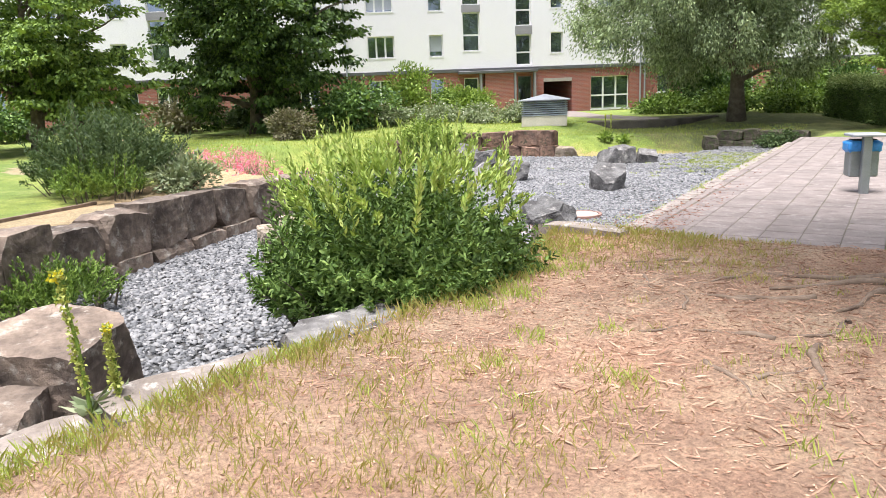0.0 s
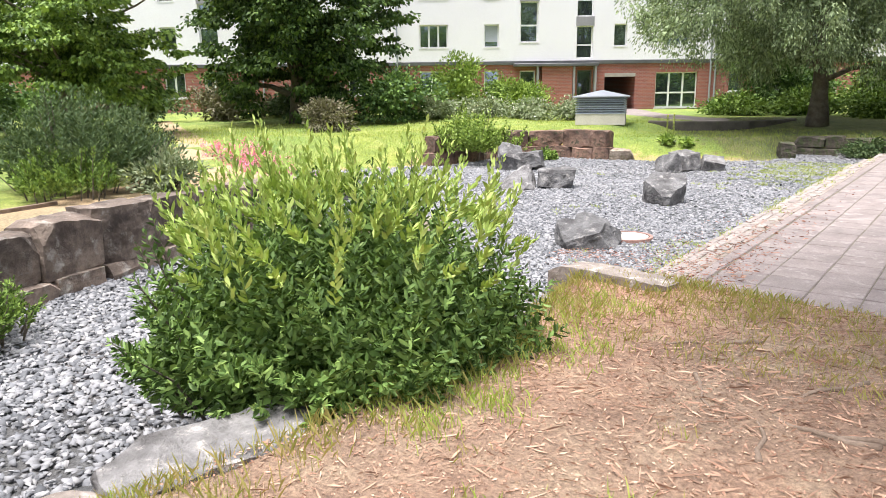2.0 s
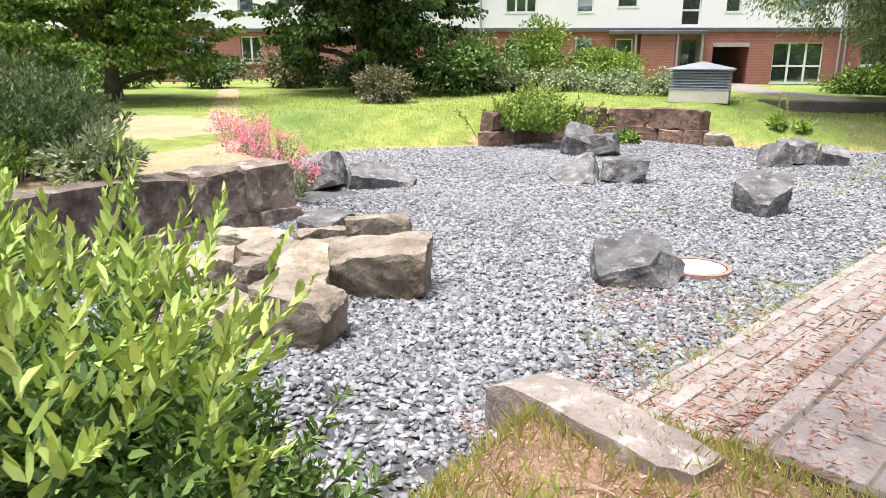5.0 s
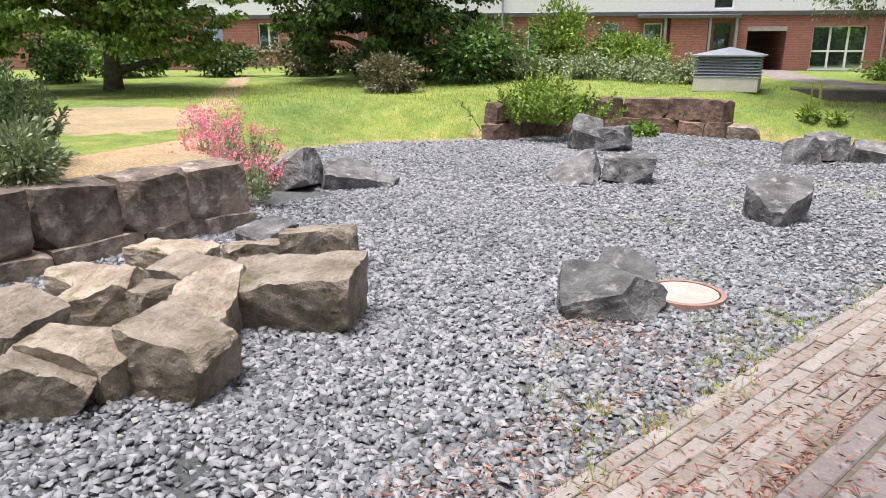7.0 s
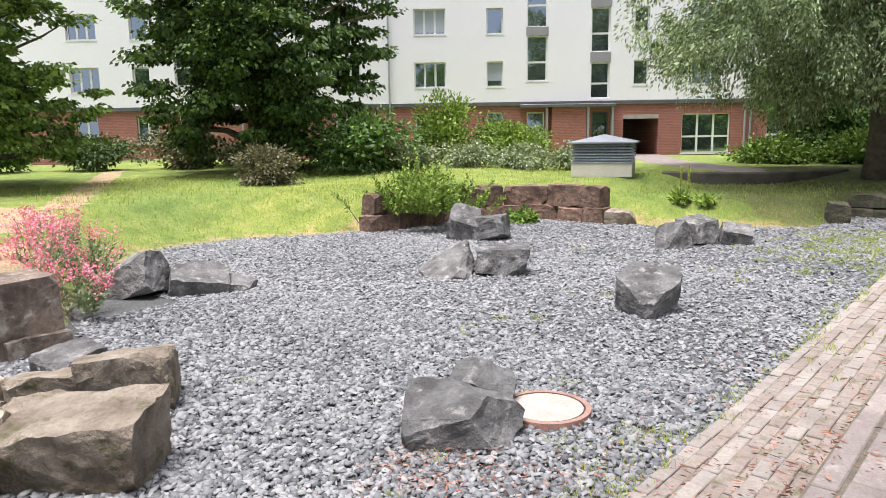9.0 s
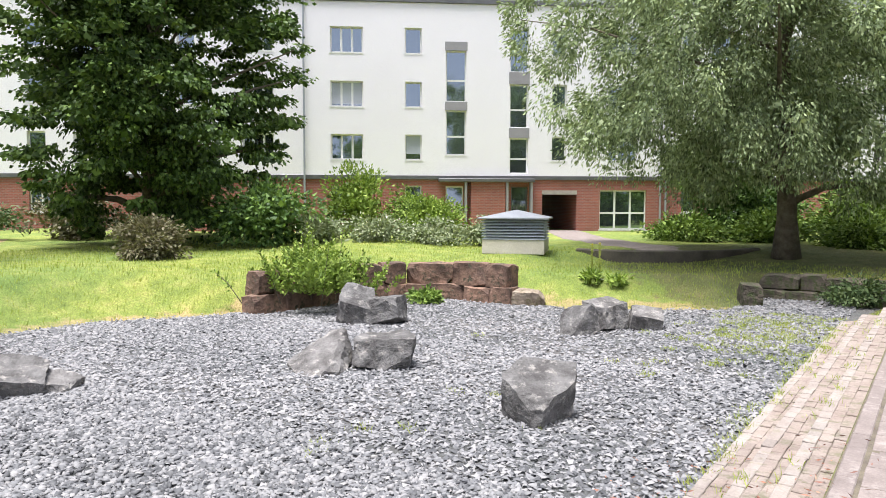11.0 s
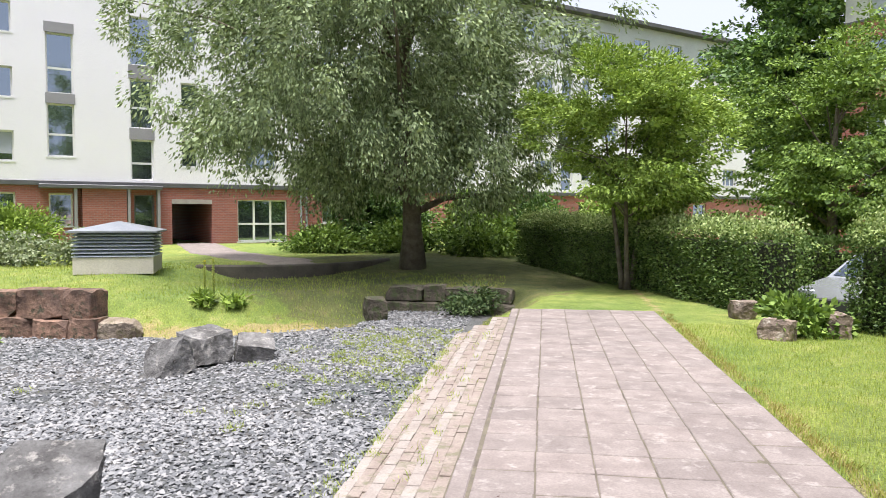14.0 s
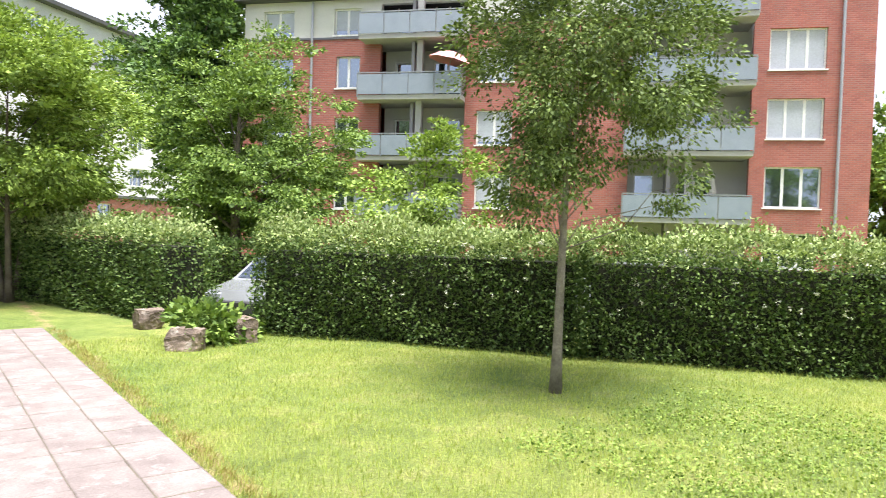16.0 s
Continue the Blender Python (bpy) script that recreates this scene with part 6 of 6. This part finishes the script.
drift = []
for xb, spread, zb, k in ((-3.64, 0.05, 0.045, 500), (-3.3, 0.035, 0.165, 1100), (-2.97, 0.035, 0.325, 1300), (-2.63, 0.05, 0.49, 1500), (-3.45, 0.1, 0.165, 500), (-3.1, 0.1, 0.325, 500), (-2.8, 0.1, 0.485, 700), (-2.35, 0.16, 0.642, 600), (-4.0, 0.28, 0.05, 1300), (-4.9, 0.35, 0.05, 500)):
    y = 7.9 + rng.exponential(2.1, k)
    if xb < -4.5:
        y = 10.9 + rng.normal(0, 0.35, k)
    lim = {-2.35: 0.24}.get(xb, 0.4)
    x = xb + np.clip(rng.normal(0, spread, k), -lim, 0.8 if xb < -4.5 else 0.33 if xb < -3.9 else 0.24 if xb == -2.35 else min(lim, 0.1 if xb > -3.6 else 0.02))
    drift.append(np.stack([x, y, np.full(k, zb) + rng.uniform(0, 0.008, k)], axis=1)[(y < 15.5) & (x > xb - lim) & (x < xb + 0.7)])
P = np.concatenate(drift)
V, F = leaf_arrays(rng, P, rng.normal(size=P.shape) * [1, 1, 0.1], 0.045 * rng.uniform(0.4, 1.8, (len(P), 1)), 0.011, 0.2)
tagged(array_mesh("step_litter", V, F, M["red_litter"]), "red-brown twigs and bud scales drifted along the steps", "litter", kind="stuff")
k = 2600
pts = scatter(rng, k, (-2.8, 1.2), (2.6, 8.0), lambda X, Y: pit_distance(X, Y)[0] > 0.2)
P = np.stack([pts[:, 0], pts[:, 1], ground_height(pts[:, 0], pts[:, 1]) + 0.01], axis=1)
V, F = leaf_arrays(rng, P, rng.normal(size=P.shape) * [1, 1, 0.06], 0.11 * rng.uniform(0.5, 1.6, (len(P), 1)), 0.009, 0.4)
tagged(array_mesh("fallen_twigs", V, F, M["litter"]), "thin dry twigs strewn over bare earth", "twigs", kind="stuff")
k = 7000
cl = np.repeat(np.stack([rng.uniform(2.2, 5.6, 140), rng.uniform(13.8, 16.8, 140)], axis=1), 50, axis=0)[:k] + rng.normal(0, 0.16, (k, 2))
cl = cl[cl[:, 0] > 0.15]
P = np.stack([cl[:, 0], cl[:, 1], ground_height(cl[:, 0], cl[:, 1]) + rng.uniform(0.02, 0.06, len(cl))], axis=1)
V, F = leaf_arrays(rng, P, rng.normal(size=P.shape) * [1, 1, 0.3], 0.026, 0.022, 0.1)
tagged(array_mesh("clover", V, F, M["leaf_light"]), "low green clover patches in the lawn", "clover", kind="stuff")


def root_line(x, y, yaw, ln, r0, seed):
    r = random.Random(seed)
    pts, rad = [], []
    for i in range(9):
        t = i / 8
        yaw += r.uniform(-26, 26)
        x += math.cos(radians(yaw)) * ln / 8
        y += math.sin(radians(yaw)) * ln / 8
        pts.append((x, y, gz(x, y) + 0.2 * r0 + r0 * 0.3 * math.sin(t * 9 + seed) - 0.2 * r0))
        rad.append(r0 * (1 - 0.7 * t))
    ob = part("surface_root", tube_bm(pts, rad, 7), M["root"], smooth=True)
    tagged(ob, "gnarled bleached tree root lying in bare earth", "root", "surface roots")


for i, (x, y, yaw, ln, r0) in enumerate(((0.2, 6.3, 200, 1.0, 0.034), (0.1, 6.1, 225, 0.8, 0.03), (-0.35, 5.7, 215, 0.7, 0.024), (0.15, 6.6, 175, 1.0, 0.03), (-0.9, 6.3, 190, 0.6, 0.018), (-0.3, 4.7, 240, 0.7, 0.026), (-0.5, 4.6, 150, 0.5, 0.02), (-1.5, 6.6, 200, 0.6, 0.014), (-0.15, 5.2, 250, 0.6, 0.02), (-1.2, 5.0, 120, 0.5, 0.014), (-0.75, 5.5, 160, 0.5, 0.02), (-0.9, 4.1, 300, 0.5, 0.016), (-1.4, 4.4, 20, 0.4, 0.012), (-0.6, 3.9, 60, 0.4, 0.014), (-1.8, 5.9, 330, 0.5, 0.012))):
    root_line(x, y, yaw, ln, r0 * 1.25, 100 + i)


# ---- paving and steps, piece by piece ----
paving = thing("pavement", "path of square pinkish-grey concrete slabs with open joints", "pavement", kind="structure")
part("bedding", box_bm(-2.6, -0.05, 7.95, 24.4, 0.4, 0.6175), M["joint"], paving, "dark sandy joints")
r = random.Random(4)
slab_meshes = []
for i in range(6):
    bm = box_bm(-0.1972, 0.1972, -0.194, 0.194, -0.06, 0.0, bevel=0.006)
    for v in bm.verts:
        v.co.z += 0.006 * noise.noise(v.co * 3 + Vector((i * 5, 0, 0)))
    slab_meshes.append(mesh_of(bm, M["slab"], "slab"))
for i in range(6):
    for j in range(41):
        ob = new("slab", r.choice(slab_meshes))
        ob.parent = paving
        ob.matrix_world = pose(-2.25 + 0.4 * i + r.uniform(-0.003, 0.003), 8.2 + 0.4 * j + r.uniform(-0.003, 0.003), 0.6225 + r.uniform(-0.0015, 0.0015), r.uniform(-0.15, 0.15), r.uniform(-0.15, 0.15), r.choice((0, 90, 180, 270)) + r.uniform(-0.4, 0.4))
for j in range(16):
    ob = part("kerb_stone", box_bm(-0.06, 0.06, -0.508, 0.508, -0.3, 0.0, bevel=0.008), M["slab"], paving)
    ob.matrix_world = pose(-2.53, 8.5 + 1.02 * j, 0.625 + r.uniform(-0.004, 0.004), 0, r.uniform(-1, 1), r.uniform(-0.3, 0.3))

steps = thing("brick_steps", "three low steps of worn clay pavers with grassy joints", "steps", kind="structure")
paver_meshes = []
for i in range(5):
    bm = box_bm(-0.048, 0.048, -0.1, 0.1, -0.07, 0.0, bevel=0.006)
    for v in bm.verts:
        v.co += Vector((noise.noise(v.co * 9 + Vector((i * 3, 1, 0))), noise.noise(v.co * 9 + Vector((0, i * 3, 5))), noise.noise(v.co * 9 + Vector((7, 0, i * 3))))) * 0.005
    paver_meshes.append(mesh_of(bm, M["paver"], "paver"))
nosing_meshes = []
for pm in paver_meshes:
    nm = pm.copy()
    nm.materials[0] = M["nosing"]
    nosing_meshes.append(nm)
far_v, far_f, far_m, count = [], [], [], 0
proto = bmesh.new()
box_into(proto, -0.05, 0.05, -0.1, 0.1, -0.07, 0.0, bevel=0.005)
PV = np.array([v.co for v in proto.verts])
proto.verts.index_update()
PF = [[v.index for v in f.verts] for f in proto.faces]
proto.free()
for s, (x0, ztop) in enumerate(((-2.94, 0.47), (-3.28, 0.31), (-3.61, 0.15))):
    part("step_core", box_bm(x0 + 0.012, x0 + 0.34, 7.75, 24.4, -0.2, ztop - 0.012), M["step_joint"], steps, "sandy joints")
    part("moss_strip", box_bm(x0 + 0.292, x0 + 0.34, 7.8, 24.38, ztop - 0.03, ztop + 0.012), M["moss_shade"], steps, "mossy soil in the back of the tread")
    for row in range(3):
        for j in range(80):
            y = 7.9 + 0.206 * j + (0.1 if row == 1 else 0)
            if y > 24.3:
                continue
            mtx = pose(x0 + 0.05 + row * 0.1 + r.uniform(-0.005, 0.005), y, ztop + r.uniform(-0.008, 0.006), r.uniform(-1.5, 1.5), r.uniform(-2.5, 2.5), r.uniform(-1.5, 1.5))
            if 9.0 < y < 15.9:
                ob = new("paver", r.choice(nosing_meshes if row == 0 else paver_meshes))
                ob.parent = steps
                ob.matrix_world = mtx
            else:
                bank_ = 0 if row else 1
                far_m.extend([bank_] * len(PF))
                far_v.extend([tuple(mtx @ Vector(v)) for v in PV])
                far_f.extend([[k + count for k in f] for f in PF])
                count += len(PV)
me = bpy.data.meshes.new("pavers")
me.from_pydata(far_v, [], far_f)
me.materials.append(M["paver"])
me.materials.append(M["nosing"])
me.polygons.foreach_set("material_index", far_m)
ob = new("pavers", me)
ob.parent = steps
tagged(ob, "worn clay pavers", kind="stuff")
